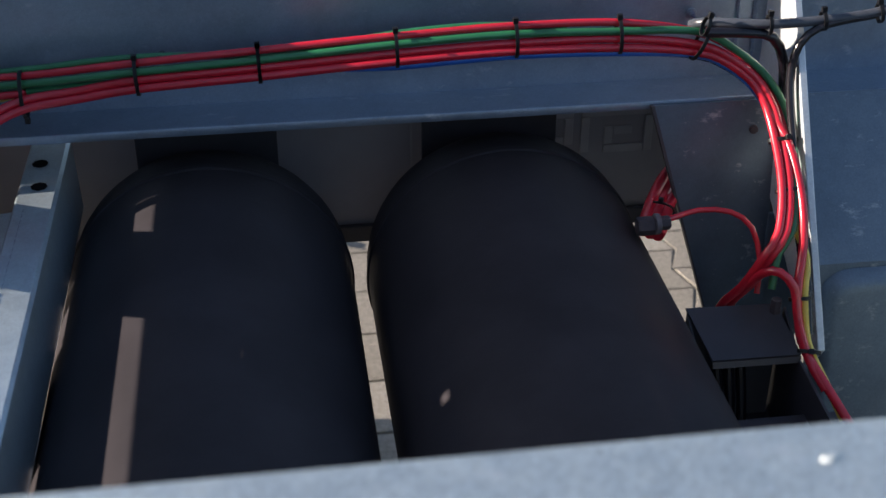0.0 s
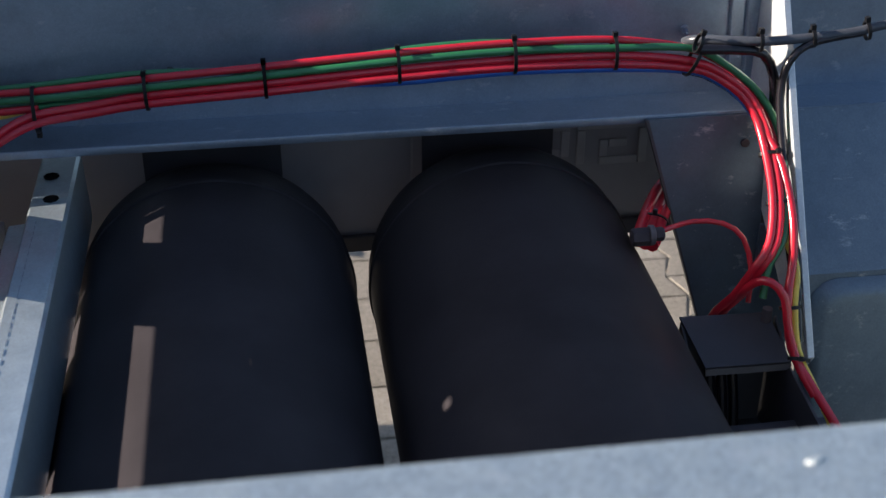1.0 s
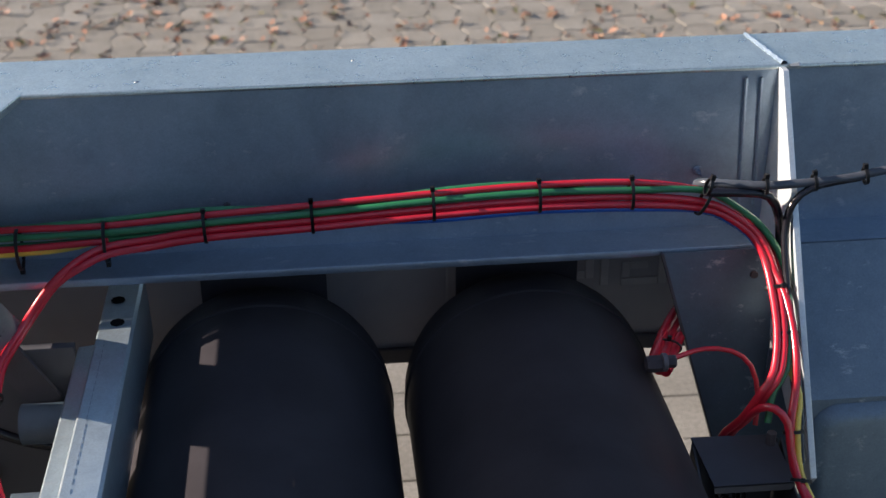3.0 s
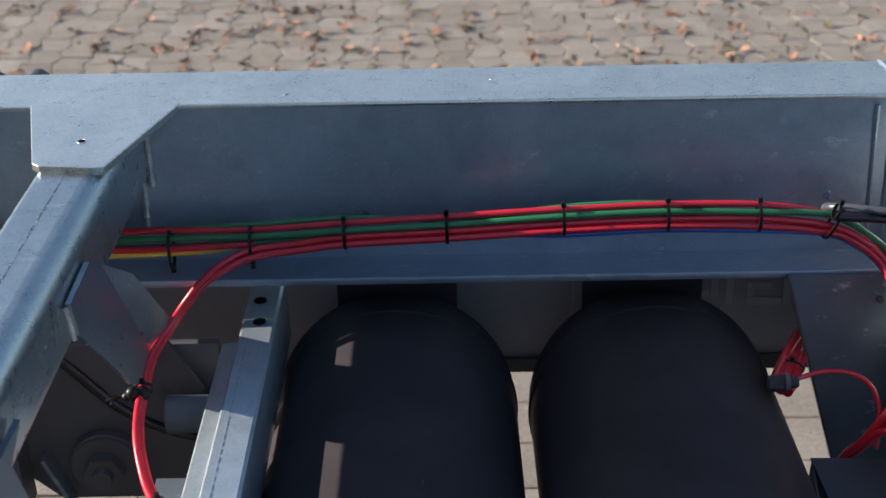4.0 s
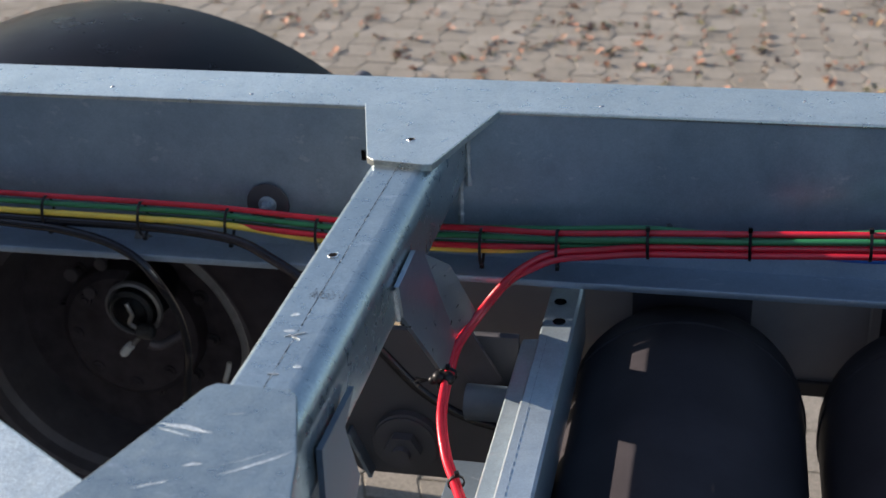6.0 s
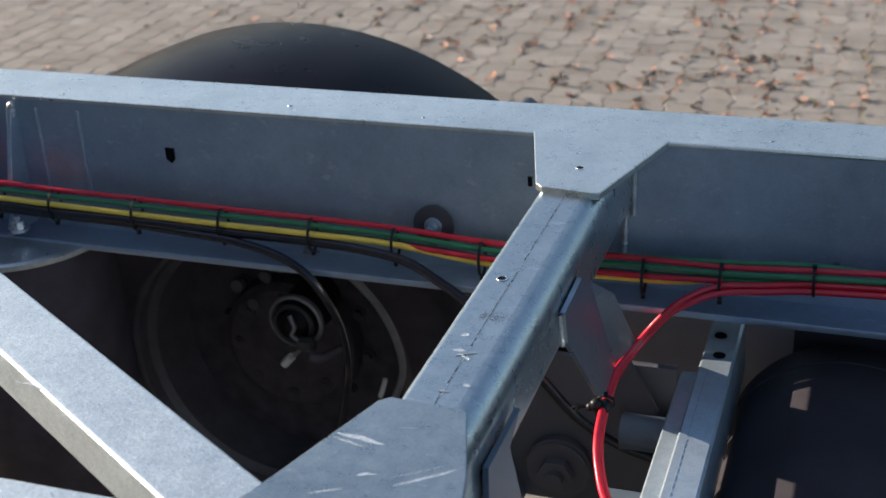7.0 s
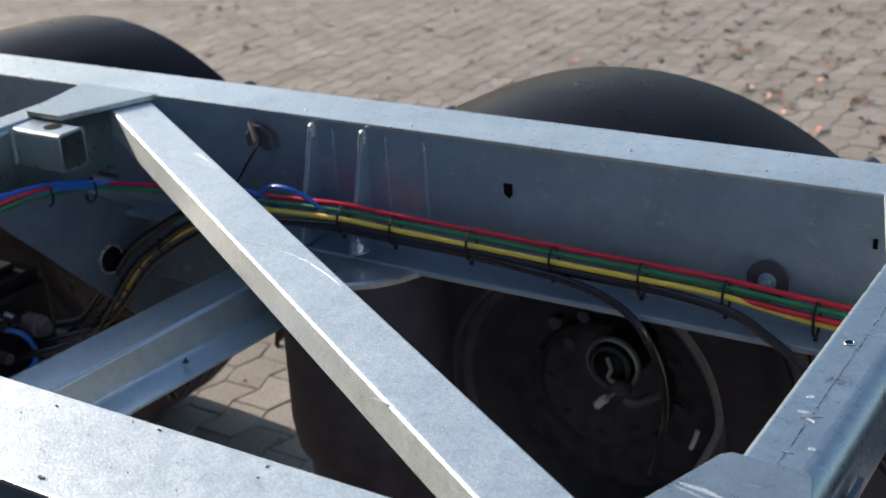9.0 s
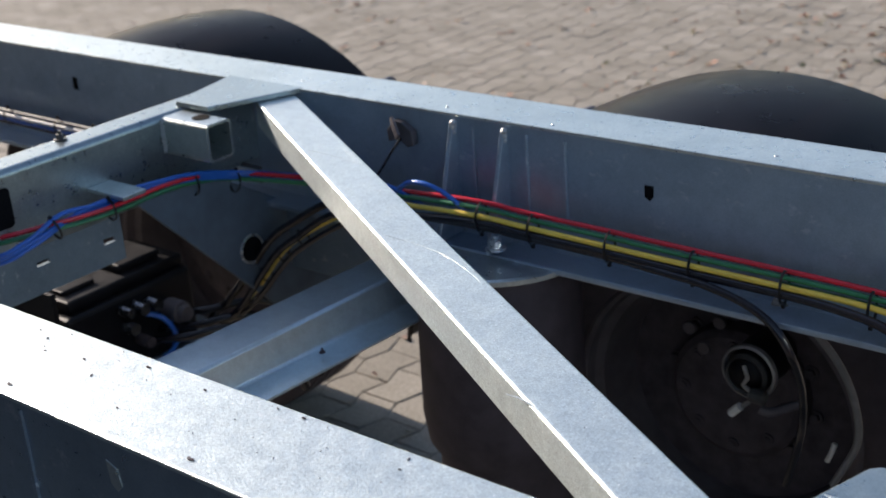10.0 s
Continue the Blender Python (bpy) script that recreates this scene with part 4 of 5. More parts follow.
# ---- grey conduit along the rail ----
cd = thing("grey_conduit", (0.45, 0.33, 0.84), "dark grey cable conduit tied along the rail web", "conduit")
CON = [(0.296, 0.372, 0.846), (0.306, 0.354, 0.855), (0.364, 0.335, 0.857), (0.410, 0.334, 0.858), (0.469, 0.333, 0.863), (0.532, 0.333, 0.873), (0.75, 0.333, 0.89)]
part("conduit", sweep(CON, 0.0052, 14), CONDUIT, cd)
part("black_cable", sweep([(0.30, 0.338, 0.850), (0.345, 0.336, 0.848), (0.372, 0.336, 0.842), (0.388, 0.338, 0.815), (0.394, 0.335, 0.77), (0.394, 0.300, 0.72), (0.392, 0.25, 0.67), (0.389, 0.20, 0.62), (0.386, 0.17, 0.58)], 0.0055, 12), HOSE, cd)
part("black_cable", sweep([(0.478, 0.333, 0.862), (0.445, 0.332, 0.858), (0.418, 0.330, 0.852), (0.399, 0.327, 0.836), (0.392, 0.322, 0.80), (0.392, 0.29, 0.74), (0.391, 0.24, 0.68), (0.388, 0.19, 0.62)], 0.0045, 12), HOSE, cd)

# ---- cables ----
def ties_on(owner, places, r, side_up=1):
    for (q, d) in places:
        q, d = Vector(q), Vector(d).normalized()
        up = Vector((0, 0, 1)) if abs(d.z) < 0.8 else Vector((0, 1, 0))
        s = d.cross(up).normalized()
        u = s.cross(d)
        own = bmesh.new()
        rings = []
        for k in range(20):
            t = 2 * math.pi * k / 20
            c = math.cos(t) * s * r[0] + math.sin(t) * u * r[1]
            n = c.normalized()
            rings.append([own.verts.new(q + c + n * a + d * b) for a, b in ((-0.0004, -0.0019), (0.0011, -0.0019), (0.0011, 0.0019), (-0.0004, 0.0019))])
        for k in range(20):
            a, b = rings[k], rings[(k + 1) % 20]
            for j in range(4):
                own.faces.new((a[j], a[(j + 1) % 4], b[(j + 1) % 4], b[j]))
        head = q + side_up * u * (r[1] + 0.003) + s * (r[0] * 0.1)
        hb = bmesh.new()
        bmesh.ops.create_cube(hb, size=1.0, matrix=Matrix.Translation(head) @ Matrix((s, d, u)).transposed().to_4x4() @ Matrix.Diagonal((0.005, 0.0052, 0.0055, 1)))
        joined(hb, own)
        part("cable_tie", own, TIE, owner)


bundle = thing("air_line_bundle", (-0.6, 0.36, 0.80), "coloured nylon air lines tied in a bundle along the far rail", "cable bundle")
# stacking positions across the bundle: (towards the rail, up)
def along(rows, off):
    """A lane of the bundle, a little uneven between its ties."""
    slack = random.Random(int(off[0] * 7e4) + int(off[1] * 3e5))
    return [(x, y + off[0], z + off[1] + slack.uniform(-0.0006, 0.0006)) for x, y, z in rows]


RUN = [(-1.98, 0.34, 0.806), (-1.802, 0.357, 0.819), (-1.6537, 0.364, 0.824), (-1.4832, 0.366, 0.832), (-1.3934, 0.38, 0.8235), (-1.2585, 0.39, 0.817), (-1.1191, 0.395, 0.8120), (-0.9769, 0.396, 0.8105), (-0.8497, 0.397, 0.807), (-0.7221, 0.397, 0.7993), (-0.6098, 0.397, 0.7964), (-0.4971, 0.395, 0.7996), (-0.3941, 0.389, 0.8068), (-0.2816, 0.381, 0.8169), (-0.158, 0.374, 0.8264), (-0.0195, 0.367, 0.8377), (0.1, 0.362, 0.844), (0.215, 0.36, 0.843)]
TURN_DOWN = [(0.298, 0.357, 0.832), (0.337, 0.351, 0.815), (0.369, 0.341, 0.788), (0.382, 0.314, 0.756), (0.379, 0.258, 0.714), (0.368, 0.223, 0.677), (0.352, 0.213, 0.655), (0.337, 0.224, 0.612), (0.326, 0.238, 0.586), (0.322, 0.248, 0.562)]
LEFT_END = [(-2.40, -0.30, 0.80), (-2.10, -0.18, 0.832), (-2.0, -0.069, 0.848), (-1.985, 0.0, 0.846), (-1.98, 0.066, 0.846), (-1.975, 0.141, 0.850), (-1.972, 0.216, 0.842), (-1.965, 0.30, 0.822)]
R8 = 0.0041
def bow(dx, dy=0.0):
    """The bend at the upright gusset, each tube in its own lane."""
    out = []
    for i, (x, y, z) in enumerate(TURN_DOWN):
        k = min(1.0, i / 3.0)
        out.append((x + dx * k, y + dy, z + dx * (1 - k)))
    return out


part("red_tube", sweep(along(LEFT_END + RUN[1:12], (0.002, 0.0175)) + along(RUN[12:], (0.002, 0.013)) + bow(0.009, 0.007)[:4] + [(0.382, 0.29, 0.738)], R8), RED, bundle, "red nylon tube")
part("green_tube", sweep(along(LEFT_END + RUN[1:12], (-0.003, 0.0088)) + along(RUN[12:], (-0.004, 0.006)) + bow(0.012, -0.001)[:4] + bow(0.0065, -0.002)[4:7] + [(0.350, 0.196, 0.622)], R8), GREEN, bundle, "green nylon tube")
br = [(-0.452, 0.018, 0.657), (-0.463, 0.042, 0.657), (-0.475, 0.070, 0.658), (-0.491, 0.105, 0.662), (-0.506, 0.150, 0.678), (-0.5115, 0.190, 0.691), (-0.512, 0.235, 0.702), (-0.510, 0.275, 0.713), (-0.491, 0.330, 0.7295), (-0.459, 0.350, 0.767), (-0.427, 0.364, 0.789), (-0.394, 0.377, 0.799), (-0.342, 0.379, 0.805)]
part("red_tube", sweep(along(br, (0.0, 0.0)) + along(RUN[13:], (-0.004, -0.003)) + bow(-0.001, -0.004), 0.0045), RED, bundle, "red nylon tube leaving the bundle in a bow")
part("red_tube", sweep([(x + 0.0030 + 0.002 * (k == 0), y + 0.006, z - 0.0045) for k, (x, y, z) in enumerate(br[:-3])] + along(br[-3:], (-0.006, -0.007)) + along(RUN[13:], (-0.008, -0.0105)) + bow(-0.0095, -0.004), 0.0045), RED, bundle, "red nylon tube leaving the bundle in a bow")
part("blue_tube", sweep([(-0.16, 0.380, 0.815), (-0.10, 0.371, 0.819)] + along(RUN[15:], (-0.004, -0.0172)) + bow(-0.0155, 0.004)[:2] + bow(-0.013, 0.007)[2:3] + bow(-0.002, 0.014)[3:4], R8), BLUE, bundle, "blue nylon tube")
part("black_tube", sweep([(-0.12, 0.382, 0.816), (-0.06, 0.372, 0.818)] + along(RUN[15:], (0.003, -0.021)) + bow(-0.018, 0.008)[:2] + bow(-0.014, 0.010)[2:3] + bow(-0.002, 0.018)[3:4], R8 * 0.9), HOSE, bundle)
part("red_tube", sweep(along(RUN[1:13], (-0.007, -0.003)), R8), RED, bundle)
part("green_tube", sweep(along(RUN[7:14], (0.0, -0.004)), R8), GREEN, bundle)
part("green_tube", sweep(along(RUN[9:13], (0.006, 0.0175)) + along(RUN[13:14], (0.010, 0.0165)) + along(RUN[14:15], (0.013, 0.004)), R8 * 0.9), GREEN, bundle)
part("green_tube", sweep([(-0.17, 0.384, 0.826), (-0.12, 0.380, 0.836), (-0.06, 0.374, 0.846), (0.0, 0.371, 0.8535), (0.06, 0.369, 0.857), (0.11, 0.369, 0.855), (0.16, 0.370, 0.848)], R8), GREEN, bundle, "green nylon tube")
part("yellow_tube", sweep(along(RUN[2:9], (-0.010, -0.002)) + along(RUN[9:12], (0.001, -0.0135)) + [(-0.445, 0.396, 0.790), (-0.405, 0.405, 0.794)], R8 * 1.1), YELLOW, bundle, "yellow nylon tube")
part("yellow_tube", sweep([(-2.062, 0.332, 0.533), (-1.996, 0.332, 0.590), (-1.912, 0.332, 0.684), (-1.856, 0.332, 0.728), (-1.775, 0.336, 0.776), (-1.69, 0.346, 0.812), (-1.62, 0.354, 0.824)], R8 * 0.85), YELLOW, bundle, "yellow nylon tube between black hoses")
part("black_hose", sweep([(-2.04, 0.322, 0.532), (-1.975, 0.322, 0.588), (-1.892, 0.324, 0.678), (-1.838, 0.326, 0.720), (-1.76, 0.334, 0.768), (-1.68, 0.346, 0.802)], 0.0055), HOSE, bundle, "black rubber hose")
part("black_hose", sweep(along([(-2.10, 0.32, 0.50), (-2.02, 0.325, 0.575), (-1.925, 0.335, 0.692), (-1.86, 0.338, 0.742), (-1.78, 0.344, 0.795), (-1.70, 0.354, 0.812)] + RUN[3:8], (-0.012, -0.013)) + [(-0.890, 0.378, 0.796), (-0.824, 0.373, 0.788), (-0.774, 0.362, 0.769), (-0.724, 0.350, 0.744), (-0.66, 0.335, 0.695), (-0.621, 0.33, 0.657), (-0.572, 0.33, 0.603), (-0.512, 0.33, 0.567), (-0.44, 0.33, 0.55)], 0.0068), HOSE, bundle, "black rubber hose")
part("black_hose", sweep(along(RUN[1:6], (-0.009, -0.020)) + [(-1.137, 0.376, 0.793), (-1.087, 0.374, 0.790), (-1.020, 0.369, 0.778), (-0.972, 0.362, 0.757), (-0.945, 0.362, 0.720), (-0.943, 0.400, 0.655), (-0.950, 0.430, 0.583), (-0.958, 0.435, 0.527), (-0.985, 0.46, 0.44)], 0.0062), HOSE, bundle, "black rubber hose to the brake")
part("black_hose", sweep([(-2.12, 0.31, 0.505), (-2.035, 0.32, 0.590), (-1.945, 0.332, 0.700), (-1.875, 0.338, 0.752), (-1.79, 0.350, 0.800), (-1.70, 0.370, 0.812)], 0.0075), HOSE, bundle, "black rubber hose")
part("grey_hose", sweep([(-1.00, 0.42, 0.765), (-0.975, 0.43, 0.752), (-0.943, 0.445, 0.718), (-0.914, 0.475, 0.655), (-0.900, 0.505, 0.580), (-0.896, 0.51, 0.514), (-0.93, 0.51, 0.43)], 0.0058), GREYHOSE, bundle, "grey rubber hose to the brake")
ties = []
for x in (-1.474, -1.384, -1.250, -1.111, -0.970, -0.845, -0.719, -0.497, -0.397):
    for a, b in zip(RUN, RUN[1:]):
        if a[0] <= x <= b[0]:
            t = (x - a[0]) / (b[0] - a[0])
            q = Vector(a).lerp(Vector(b), t)
            ties.append((q + Vector((0, -0.004, -0.006)), (1, 0, 0.0)))
ties_on(bundle, ties, (0.016, 0.025), -1)
ties = []
for x in (-0.282, -0.158, -0.018, 0.105, 0.214):
    for a, b in zip(RUN, RUN[1:]):
        if a[0] <= x <= b[0] + 0.001:
            t = (x - a[0]) / (b[0] - a[0])
            ties.append((Vector(a).lerp(Vector(b), t) + Vector((0, -0.001, -0.001)), (1, 0, 0.03)))
ties_on(bundle, ties, (0.013, 0.019))

# ---- ground ----
g = bpy.data.meshes.new("ground")
bm = bmesh.new()
bmesh.ops.create_grid(bm, x_segments=1, y_segments=1, size=600, matrix=Matrix.Translation((0, 0, -0.0030)))
bm.to_mesh(g)
bm.free()
g.materials.append(SAND)
ground = tagged(new("ground", g), "sandy joints under weathered grey concrete paving", "ground", kind="structure")

# unseen wall added to darken the near web; its return shades the ground
wall = box(-12.0, -0.9, -2.0, -1.8, -0.1, 4.0)
box(-5.2, -5.0, -4.0, -0.25, -0.1, 2.6, 0.0, wall)
wm = bpy.data.meshes.new("unseen_wall")
wall.to_mesh(wm)
wall.free()
wm.materials.append(WALL)
tagged(new("unseen_wall", wm), "unseen plain dark wall added to darken the near rail", "wall", kind="structure")

PX, PY, AMP, GAP = 0.1125, 0.142, 0.012, 0.0023


def side(y):
    u = (y / PY) % 1.0
    return AMP * (4 * abs(u - 0.5) - 1)


def paver(i, j, rng):
    """Outline of one interlocking stone at column i, row j."""
    x0, x1 = (i + 0.5) * PX + GAP, (i + 1.5) * PX - GAP
    y0 = (j + (0.5 if i % 2 else 0.0)) * PY
    ys = [y0 + GAP, y0 + PY * 0.5, y0 + PY - GAP]
    pts = [(x1 + side(y) + rng.gauss(0, 0.0012), y + rng.gauss(0, 0.0012)) for y in ys] + [(x0 + side(y) + rng.gauss(0, 0.0012), y + rng.gauss(0, 0.0012)) for y in ys[::-1]]
    h = rng.gauss(0, 0.0006)
    tx, ty = rng.gauss(0, 0.004), rng.gauss(0, 0.004)
    return pts, h, tx, ty


def pavers(cells, seed):
    rng = random.Random(seed)
    V, Fc = [], []
    for i, j in cells:
        pts, h, tx, ty = paver(i, j, rng)
        cx = sum(p[0] for p in pts) / 6
        cy = sum(p[1] for p in pts) / 6
        b = len(V)
        for s, z in ((1.0, -0.03), (1.0, -0.0012), (0.965, 0.0)):
            for x, y in pts:
                u, v = cx + (x - cx) * s, cy + (y - cy) * s
                V.append((u, v, z + h + (u - cx) * tx + (v - cy) * ty))
        for r in (0, 6):
            for k in range(6):
                a, c = b + r + k, b + r + (k + 1) % 6
                Fc.append((a, c, c + 6, a + 6))
        t = b + 12
        Fc.append((t, t + 1, t + 4, t + 5))
        Fc.append((t + 1, t + 2, t + 3, t + 4))
    return V, Fc


NI0, NI1, NJ0, NJ1 = -24, -4, 10, 25        # the stretch laid stone by stone
cells = [(i, j) for i in range(-95, 75) for j in range(-55, 75) if not (NI0 <= i < NI1 and NJ0 <= j < NJ1)]
V, Fc = pavers(cells, 5)
pm = bpy.data.meshes.new("paving_stones")
pm.from_pydata(V, [], Fc)
pm.materials.append(PAVER)
ps = new("paving_stones", pm)
ps.parent = ground
tagged(ps, "grey interlocking concrete paving stones", kind="stuff")
ties_on(cd, [((0.366, 0.335, 0.856), (1, 0, 0)), ((0.424, 0.334, 0.858), (1, 0, 0.1)), ((0.484, 0.333, 0.864), (1, 0, 0.15)), ((0.30, 0.340, 0.856), (0.9, 0, -0.3))], (0.008, 0.010))

# ties on the bow of tubes and below
ties_on(bundle, [((0.301, 0.354, 0.832), (0.85, -0.1, -0.4))], (0.014, 0.019))
ties_on(bundle, [((0.383, 0.297, 0.741), (0, 0.7, 0.75)), ((0.38, 0.253, 0.705), (0, 0.6, 0.8))], (0.0155, 0.009))
part("red_tube", sweep([(0.376, 0.322, 0.764), (0.386, 0.288, 0.741), (0.388, 0.256, 0.716), (0.386, 0.226, 0.689), (0.382, 0.206, 0.656), (0.373, 0.184, 0.625), (0.374, 0.160, 0.581), (0.387, 0.130, 0.555), (0.402, 0.100, 0.531), (0.42, 0.06, 0.50)], 0.0048), RED, bundle)
part("yellow_tube", sweep([(0.377, 0.233, 0.683), (0.387, 0.206, 0.651), (0.380, 0.182, 0.620), (0.381, 0.158, 0.578), (0.393, 0.130, 0.548), (0.405, 0.100, 0.52)], 0.0042), YELLOW, bundle)
part("red_tube", sweep([(0.324, 0.244, 0.568), (0.330, 0.226, 0.602), (0.340, 0.200, 0.640), (0.352, 0.186, 0.648), (0.366, 0.178, 0.633), (0.370, 0.164, 0.60), (0.378, 0.145, 0.568), (0.39, 0.12, 0.545)], 0.0048), RED, bundle)
part("red_tube", sweep([(0.238, 0.250, 0.678), (0.258, 0.262, 0.676), (0.292, 0.275, 0.676), (0.325, 0.270, 0.674), (0.346, 0.258, 0.660), (0.352, 0.240, 0.630), (0.346, 0.222, 0.600)], 0.0030), RED, bundle, "thin red tube to a tank fitting")
part("brass_fitting", disc((0.350, 0.180, 0.612), "z", 0.006, 0.016, 6), DRUM, bundle)
ties_on(bundle, [((0.376, 0.182, 0.617), (0, 0.5, 0.85)), ((0.380, 0.150, 0.572), (0.2, 0.6, 0.8))], (0.011, 0.008))
ties_on(bundle, [((-0.511, 0.226, 0.700), (0.0, 0.9, 0.3))], (0.011, 0.010))
knot = bmesh.new()
for dx, dy, dz, r in ((0, 0, 0, 0.010), (-0.010, -0.004, 0.004, 0.008), (-0.017, -0.004, -0.001, 0.006), (-0.006, -0.006, -0.007, 0.006)):
    bmesh.ops.create_icosphere(knot, subdivisions=2, radius=r, matrix=Matrix.Translation((-0.511 + dx, 0.219 + dy, 0.697 + dz)))
part("knotted_tie", knot, TIE, bundle, "black knotted tie with frayed ends")
for k, (dx, dz) in enumerate(((-0.020, 0.004), (-0.022, -0.003), (-0.018, -0.009))):
    part("frayed_end", sweep([(-0.531, 0.215, 0.696), (-0.533 + dx * 0.5, 0.213, 0.697 + dz * 0.4), (-0.529 + dx, 0.212, 0.696 + dz)], 0.0012, 6), TIE, bundle)
ties_on(bundle, [((-0.471, 0.070, 0.656), (-0.38, 0.92, 0.05))], (0.009, 0.009))

# blue tubes joining on the left
for k, (dy, dz) in enumerate(((0.0, 0.012), (0.004, 0.006), (-0.003, 0.018))):
    part("blue_tube", sweep(along([(-2.30, -0.40, 0.79), (-2.05, -0.19, 0.815), (-2.0, -0.123, 0.836), (-1.995, -0.054, 0.852 + 0.004 * k), (-1.993, 0.015, 0.862 - 0.004 * k), (-1.99, 0.06, 0.860), (-1.98, 0.135, 0.858), (-1.972, 0.216, 0.848), (-1.962, 0.30, 0.826), (-1.88, 0.350, 0.818), (-1.75, 0.362, 0.822), (-1.66, 0.364, 0.828)], (dy, dz)) + ([(-1.62, 0.358, 0.862), (-1.58, 0.350, 0.870), (-1.545, 0.352, 0.862), (-1.515, 0.362, 0.838), (-1.495, 0.375, 0.80)] if k == 0 else [(-1.6, 0.37, 0.82)]), R8), BLUE, bundle, "blue nylon tube")
ties_on(bundle, [((-1.977, 0.205, 0.848), (0, 1, 0)), ((-1.967, 0.29, 0.828), (0, 1, -0.2)), ((-1.99, 0.035, 0.856), (0, 1, 0.1)), ((-1.997, -0.07, 0.858), (0, 1, 0.3))], (0.013, 0.019))
ties_on(bundle, [((-1.850, 0.329, 0.727), (0.8, 0, 0.6)), ((-1.904, 0.328, 0.684), (0.7, 0, 0.7)), ((-1.956, 0.328, 0.632), (0.67, 0, 0.74))], (0.012, 0.013))

# grey and blue lines beyond the second cross beam
fb = thing("far_line_bundle", (-2.6, 0.38, 0.81), "grey and blue air lines tied along the rail web", "cable bundle")
for mat, dy, dz in ((GREY, 0.0, 0.012), (GREYMARK, -0.006, 0.004), (BLUE, -0.004, -0.006), (HOSE, 0.0, -0.014)):
    part("tube", sweep([(-3.6, 0.38 + dy, 0.815 + dz), (-2.9, 0.38 + dy, 0.815 + dz), (-2.6, 0.38 + dy, 0.814 + dz), (-2.35, 0.382 + dy, 0.812 + dz), (-2.0, 0.385 + dy, 0.806 + dz)], R8), mat, fb)
ties_on(fb, [((-2.78, 0.378, 0.815), (1, 0, 0)), ((-2.60, 0.378, 0.814), (1, 0, 0)), ((-2.48, 0.378, 0.813), (1, 0, 0))], (0.012, 0.020))

# tubes ending on the tank fitting
ft = thing("tank_fitting", (0.236, 0.25, 0.65), "push-in tank fitting with three short red air lines", "pipe fitting")
own = disc((0.228, 0.250, 0.676), "x", 0.010, 0.022, 6)
disc((0.243, 0.247, 0.680), "x", 0.0075, 0.016, 6, own)
part("body", own, DRUM, ft)
part("collar", disc((0.238, 0.249, 0.678), "x", 0.011, 0.006, 18), RIM, ft)
for dx, dz in ((-0.010, 0.004), (0.0, 0.0), (0.010, -0.003)):
    part("red_tube", sweep([(0.235 + dx * 0.8, 0.258, 0.662 + dz), (0.243 + dx, 0.276, 0.660 + dz), (0.271 + dx, 0.340, 0.651 + dz), (0.300 + dx, 0.388, 0.655 + dz), (0.335 + dx, 0.43, 0.66)], 0.0070), RED, ft)
ties_on(ft, [((0.262, 0.319, 0.654), (0.40, 0.91, -0.1))], (0.017, 0.0085))

# ---- valve block at the second cross beam ----
vb = thing("brake_valve_block", (-2.27, 0.20, 0.448), "black brake valve block with zinc pipe fittings and a blue line", "valve")
part("body", box(-2.385, -2.185, 0.040, 0.335, 0.448, 0.600, 0.008), VALVE, vb)
part("cover", box(-2.365, -2.205, 0.060, 0.335, 0.600, 0.624, 0.005), VALVE, vb)
part("cover", box(-2.345, -2.23, 0.20, 0.30, 0.624, 0.640, 0.004), VALVE, vb)
part("cover", box(-2.340, -2.24, 0.075, 0.15, 0.624, 0.632, 0.003), VALVE, vb)
part("side_plate", box(-2.40, -2.19, 0.020, 0.030, 0.50, 0.66, 0.002), VALVE, vb)
part("side_housing", box(-2.78, -2.40, -0.02, 0.36, 0.448, 0.585, 0.008), VALVE, vb)
part("side_housing", box(-2.72, -2.45, 0.05, 0.30, 0.585, 0.622, 0.006), VALVE, vb)
for y, z, r in ((0.185, 0.575, 0.013), (0.216, 0.572, 0.013), (0.156, 0.545, 0.013), (0.153, 0.580, 0.010), (0.186, 0.505, 0.012)):
    own = lathe([(-0.022, r * 0.55), (-0.018, r * 0.8), (-0.004, r), (0.0, r), (0.006, r * 0.92), (0.02, r * 0.9)], (-2.165, y, z), "x", 18)
    part("pipe_fitting", own, FIT if z > 0.51 else DRUM, vb, "zinc-plated pipe fitting")
own = lathe([(-0.03, 0.014), (-0.02, 0.022), (0.018, 0.022), (0.02, 0.016), (0.034, 0.015)], (-2.155, 0.262, 0.540), "x", 20)
part("pipe_union", own, RIM, vb, "large grey pipe union")
part("blue_tube", sweep([(-2.175, 0.205, 0.552), (-2.155, 0.226, 0.540), (-2.145, 0.243, 0.506), (-2.150, 0.240, 0.470), (-2.165, 0.215, 0.449)], 0.0055), BLUE, vb, "blue nylon tube")
for k, (y, z) in enumerate(((0.24, 0.50), (0.27, 0.52), (0.20, 0.49))):
    part("black_hose", sweep([(-2.19, y, z), (-2.10, y + 0.03, z + 0.02), (-2.02, y + 0.10, z + 0.03), (-1.95, y + 0.14, z - 0.02), (-1.92, y + 0.16, z - 0.10)], 0.008), HOSE, vb)

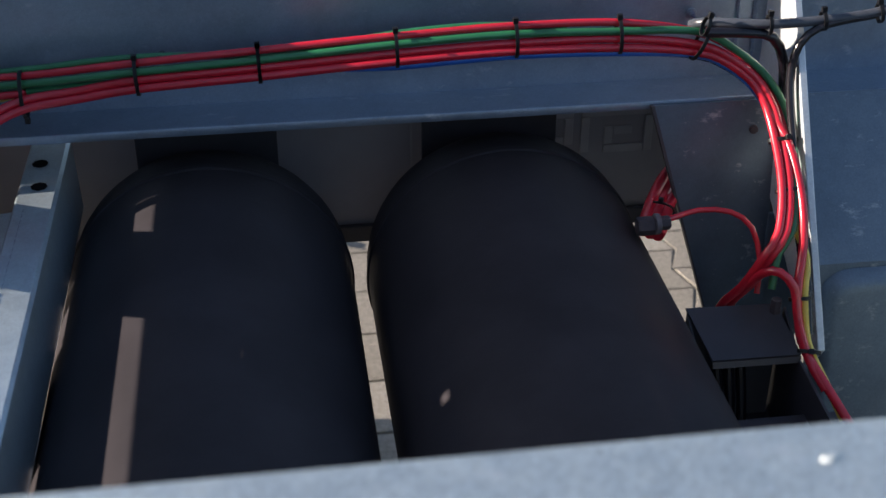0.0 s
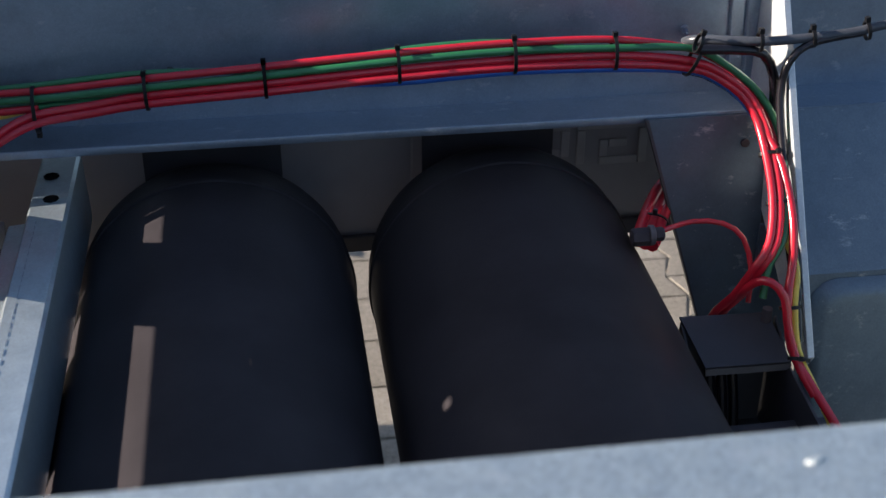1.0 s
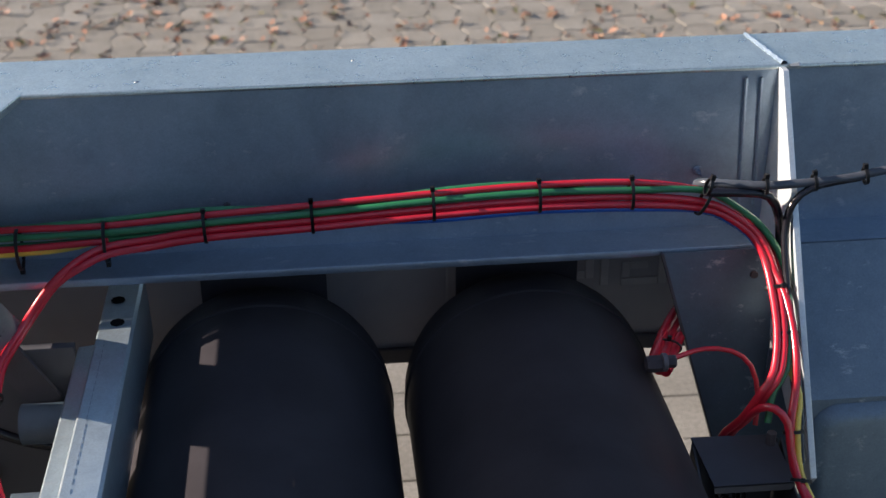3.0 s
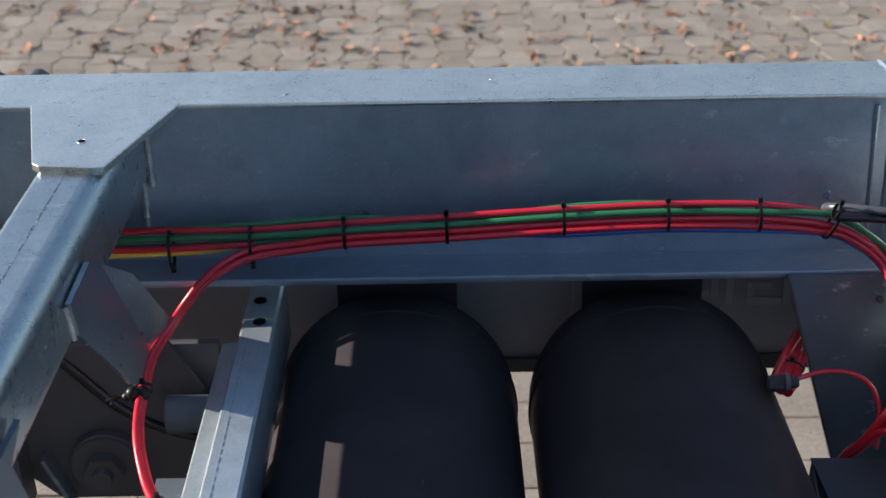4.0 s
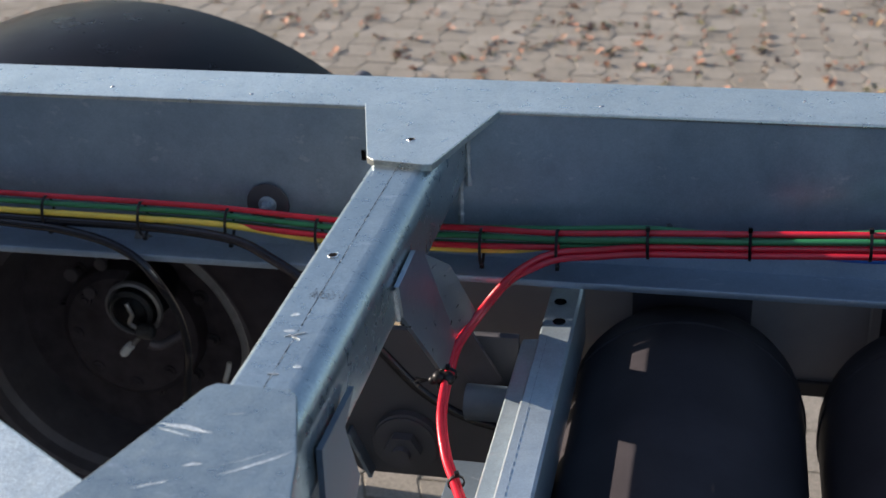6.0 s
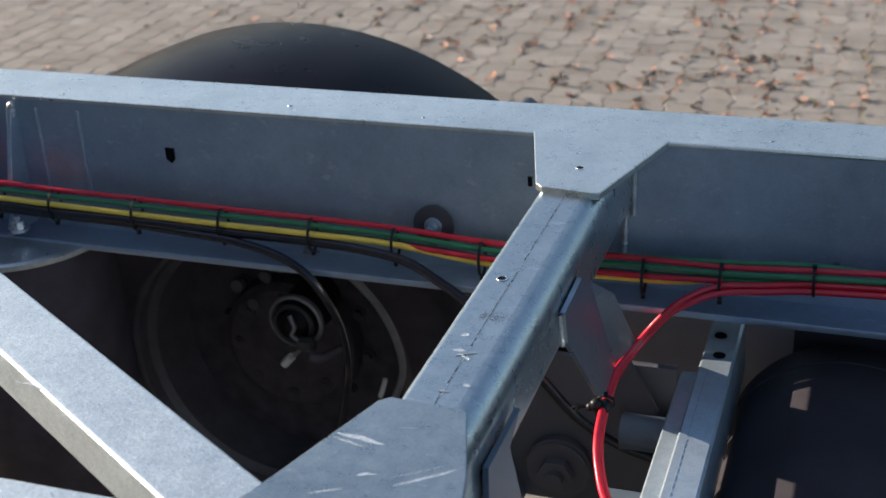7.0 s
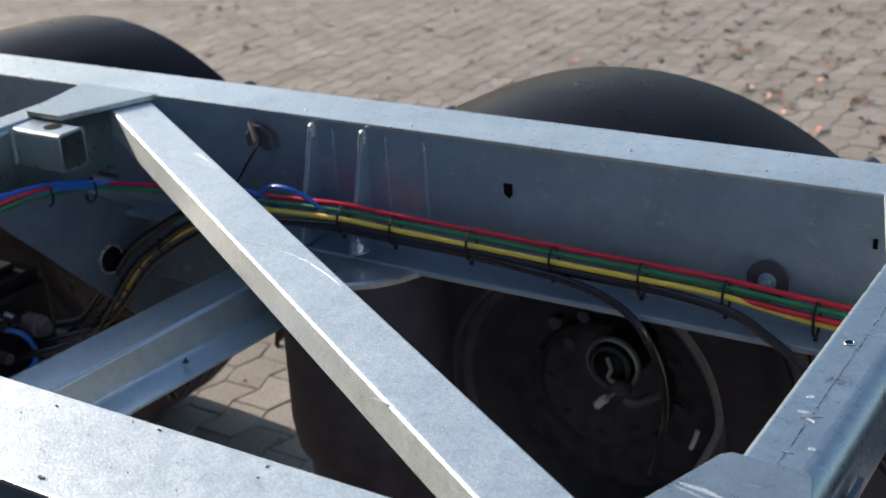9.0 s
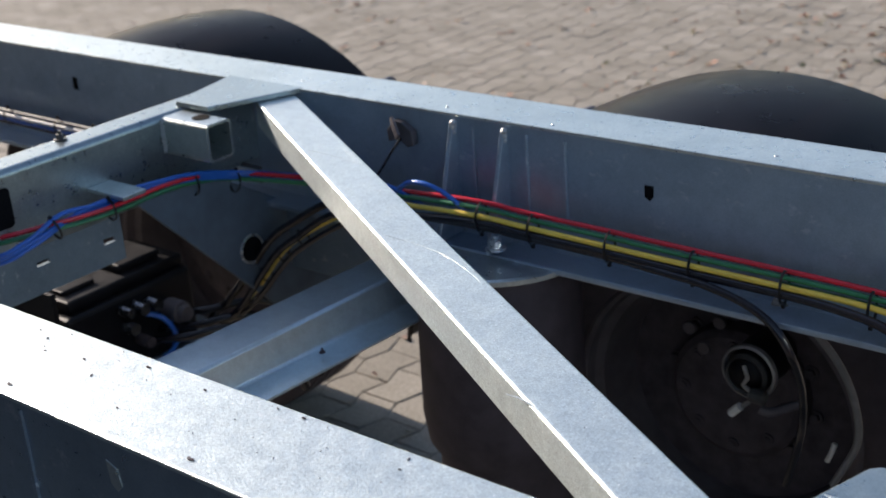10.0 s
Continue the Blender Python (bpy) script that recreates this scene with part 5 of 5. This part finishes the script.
# ---- marks on the grey box ----
part("bottom_trim", box(-0.62, 0.62, 0.552, 0.5595, 0.500, 0.524, 0.002), BLACK, gp, "black rubber trim")
part("edge_strip", box(0.017, 0.020, 0.5565, 0.5595, 0.56, 0.738, 0.0005), EMBOSS, gp, "pale upright edge strip")
W2 = 0.011
def bar(x0, x1, z0, z1):
    part("raised_mark", box(min(x0, x1), max(x0, x1), 0.5565, 0.5595, min(z0, z1), max(z0, z1), 0.001), EMBOSS, gp)


for x0, x1, z0, z1 in ((0.232, 0.325, 0.655, 0.655 + W2), (0.314, 0.325, 0.604, 0.654), (0.262, 0.313, 0.604, 0.604 + W2), (0.262, 0.262 + W2, 0.616, 0.640), (0.274, 0.298, 0.629, 0.629 + W2), (0.232, 0.232 + W2, 0.606, 0.654), (0.165, 0.222, 0.655, 0.655 + W2), (0.211, 0.222, 0.618, 0.654), (0.18, 0.21, 0.618, 0.618 + W2)):
    bar(x0, x1, z0, z1)

# ---- leaves ----
rng = random.Random(77)
V, Fc = [], []
def leaf(x, y, s):
    b = len(V)
    ang = rng.uniform(0, 6.283)
    tilt = Euler((rng.uniform(-0.5, 0.5), rng.uniform(-0.5, 0.5), ang)).to_matrix()
    curl = rng.uniform(0.1, 0.5)
    out = []
    for u, v in ((-1, 0), (-0.55, 0.42), (0.0, 0.6), (0.5, 0.38), (1.0, 0.0), (0.5, -0.4), (0.0, -0.58), (-0.55, -0.4)):
        k = rng.uniform(0.75, 1.15)
        q = tilt @ Vector((u * s * k, v * s * k, s * curl * (v * v * 2.0 + 0.3 * u * u)))
        out.append(Vector((x, y, 0)) + q)
    lift = 0.004 - min(q.z for q in out)
    mid = Vector((x, y, lift)) + tilt @ Vector((0, 0, 0))
    V.extend([(q.x, q.y, q.z + lift) for q in out])
    V.append(tuple(mid))
    for i in range(8):
        Fc.append((b + 8, b + i, b + (i + 1) % 8))


for k in range(8200):
    y = 1.4 + 5.2 * rng.random()
    x = rng.uniform(-6.5, 2.6)
    dens = 1.0 if x > -1.2 else max(0.10, 1.0 + (x + 1.2) * 0.33)
    if rng.random() > dens:
        continue
    if rng.random() < 0.75:
        x = (round(x / PX) + 0.5) * PX + rng.gauss(0, 0.012)
    if rng.random() < 0.25:
        for m in range(rng.randint(2, 4)):
            leaf(x + rng.gauss(0, 0.02), y + rng.gauss(0, 0.025), rng.uniform(0.011, 0.025))
    else:
        leaf(x, y, rng.uniform(0.005, 0.016))
for k in range(90):
    leaf(rng.uniform(-2.6, -0.9), rng.uniform(-0.5, 1.3), rng.uniform(0.006, 0.018))
lm = bpy.data.meshes.new("fallen_leaves")
lm.from_pydata(V, [], Fc)
lm.materials.append(LEAF)
tagged(new("fallen_leaves", lm), "dry orange-brown leaves scattered on the paving", "leaves", kind="stuff")

# ---- paving stones beside the far wheels, one by one ----
stone_mesh = []
for odd in (0, 1):
    y0 = 0.5 * PY * odd
    ys = [y0 + GAP, y0 + PY * 0.5, y0 + PY - GAP]
    pts = [(PX - GAP + side(y), y - y0) for y in ys] + [(GAP + side(y), y - y0) for y in ys[::-1]]
    cx, cy = PX / 2, PY / 2
    V, Fc = [], []
    for sc, z in ((1.0, -0.03), (1.0, -0.0012), (0.965, 0.0)):
        V += [((x - cx) * sc, (y - cy) * sc, z) for x, y in pts]
    for r in (0, 6):
        Fc += [(r + k, r + (k + 1) % 6, r + 6 + (k + 1) % 6, r + 6 + k) for k in range(6)]
    Fc += [(12, 13, 16, 17), (13, 14, 15, 16)]
    me = bpy.data.meshes.new("paver")
    me.from_pydata(V, [], Fc)
    me.materials.append(PAVER_SINGLE)
    stone_mesh.append(me)
rng = random.Random(8)
for i in range(NI0, NI1):
    for j in range(NJ0, NJ1):
        ob = new("paver", stone_mesh[i % 2])
        ob.parent = ground
        ob.location = ((i + 1.0) * PX, (j + (0.5 if i % 2 else 0.0) + 0.5) * PY, rng.gauss(0, 0.0006))
        ob.rotation_euler = (rng.gauss(0, 0.004), rng.gauss(0, 0.004), 0)
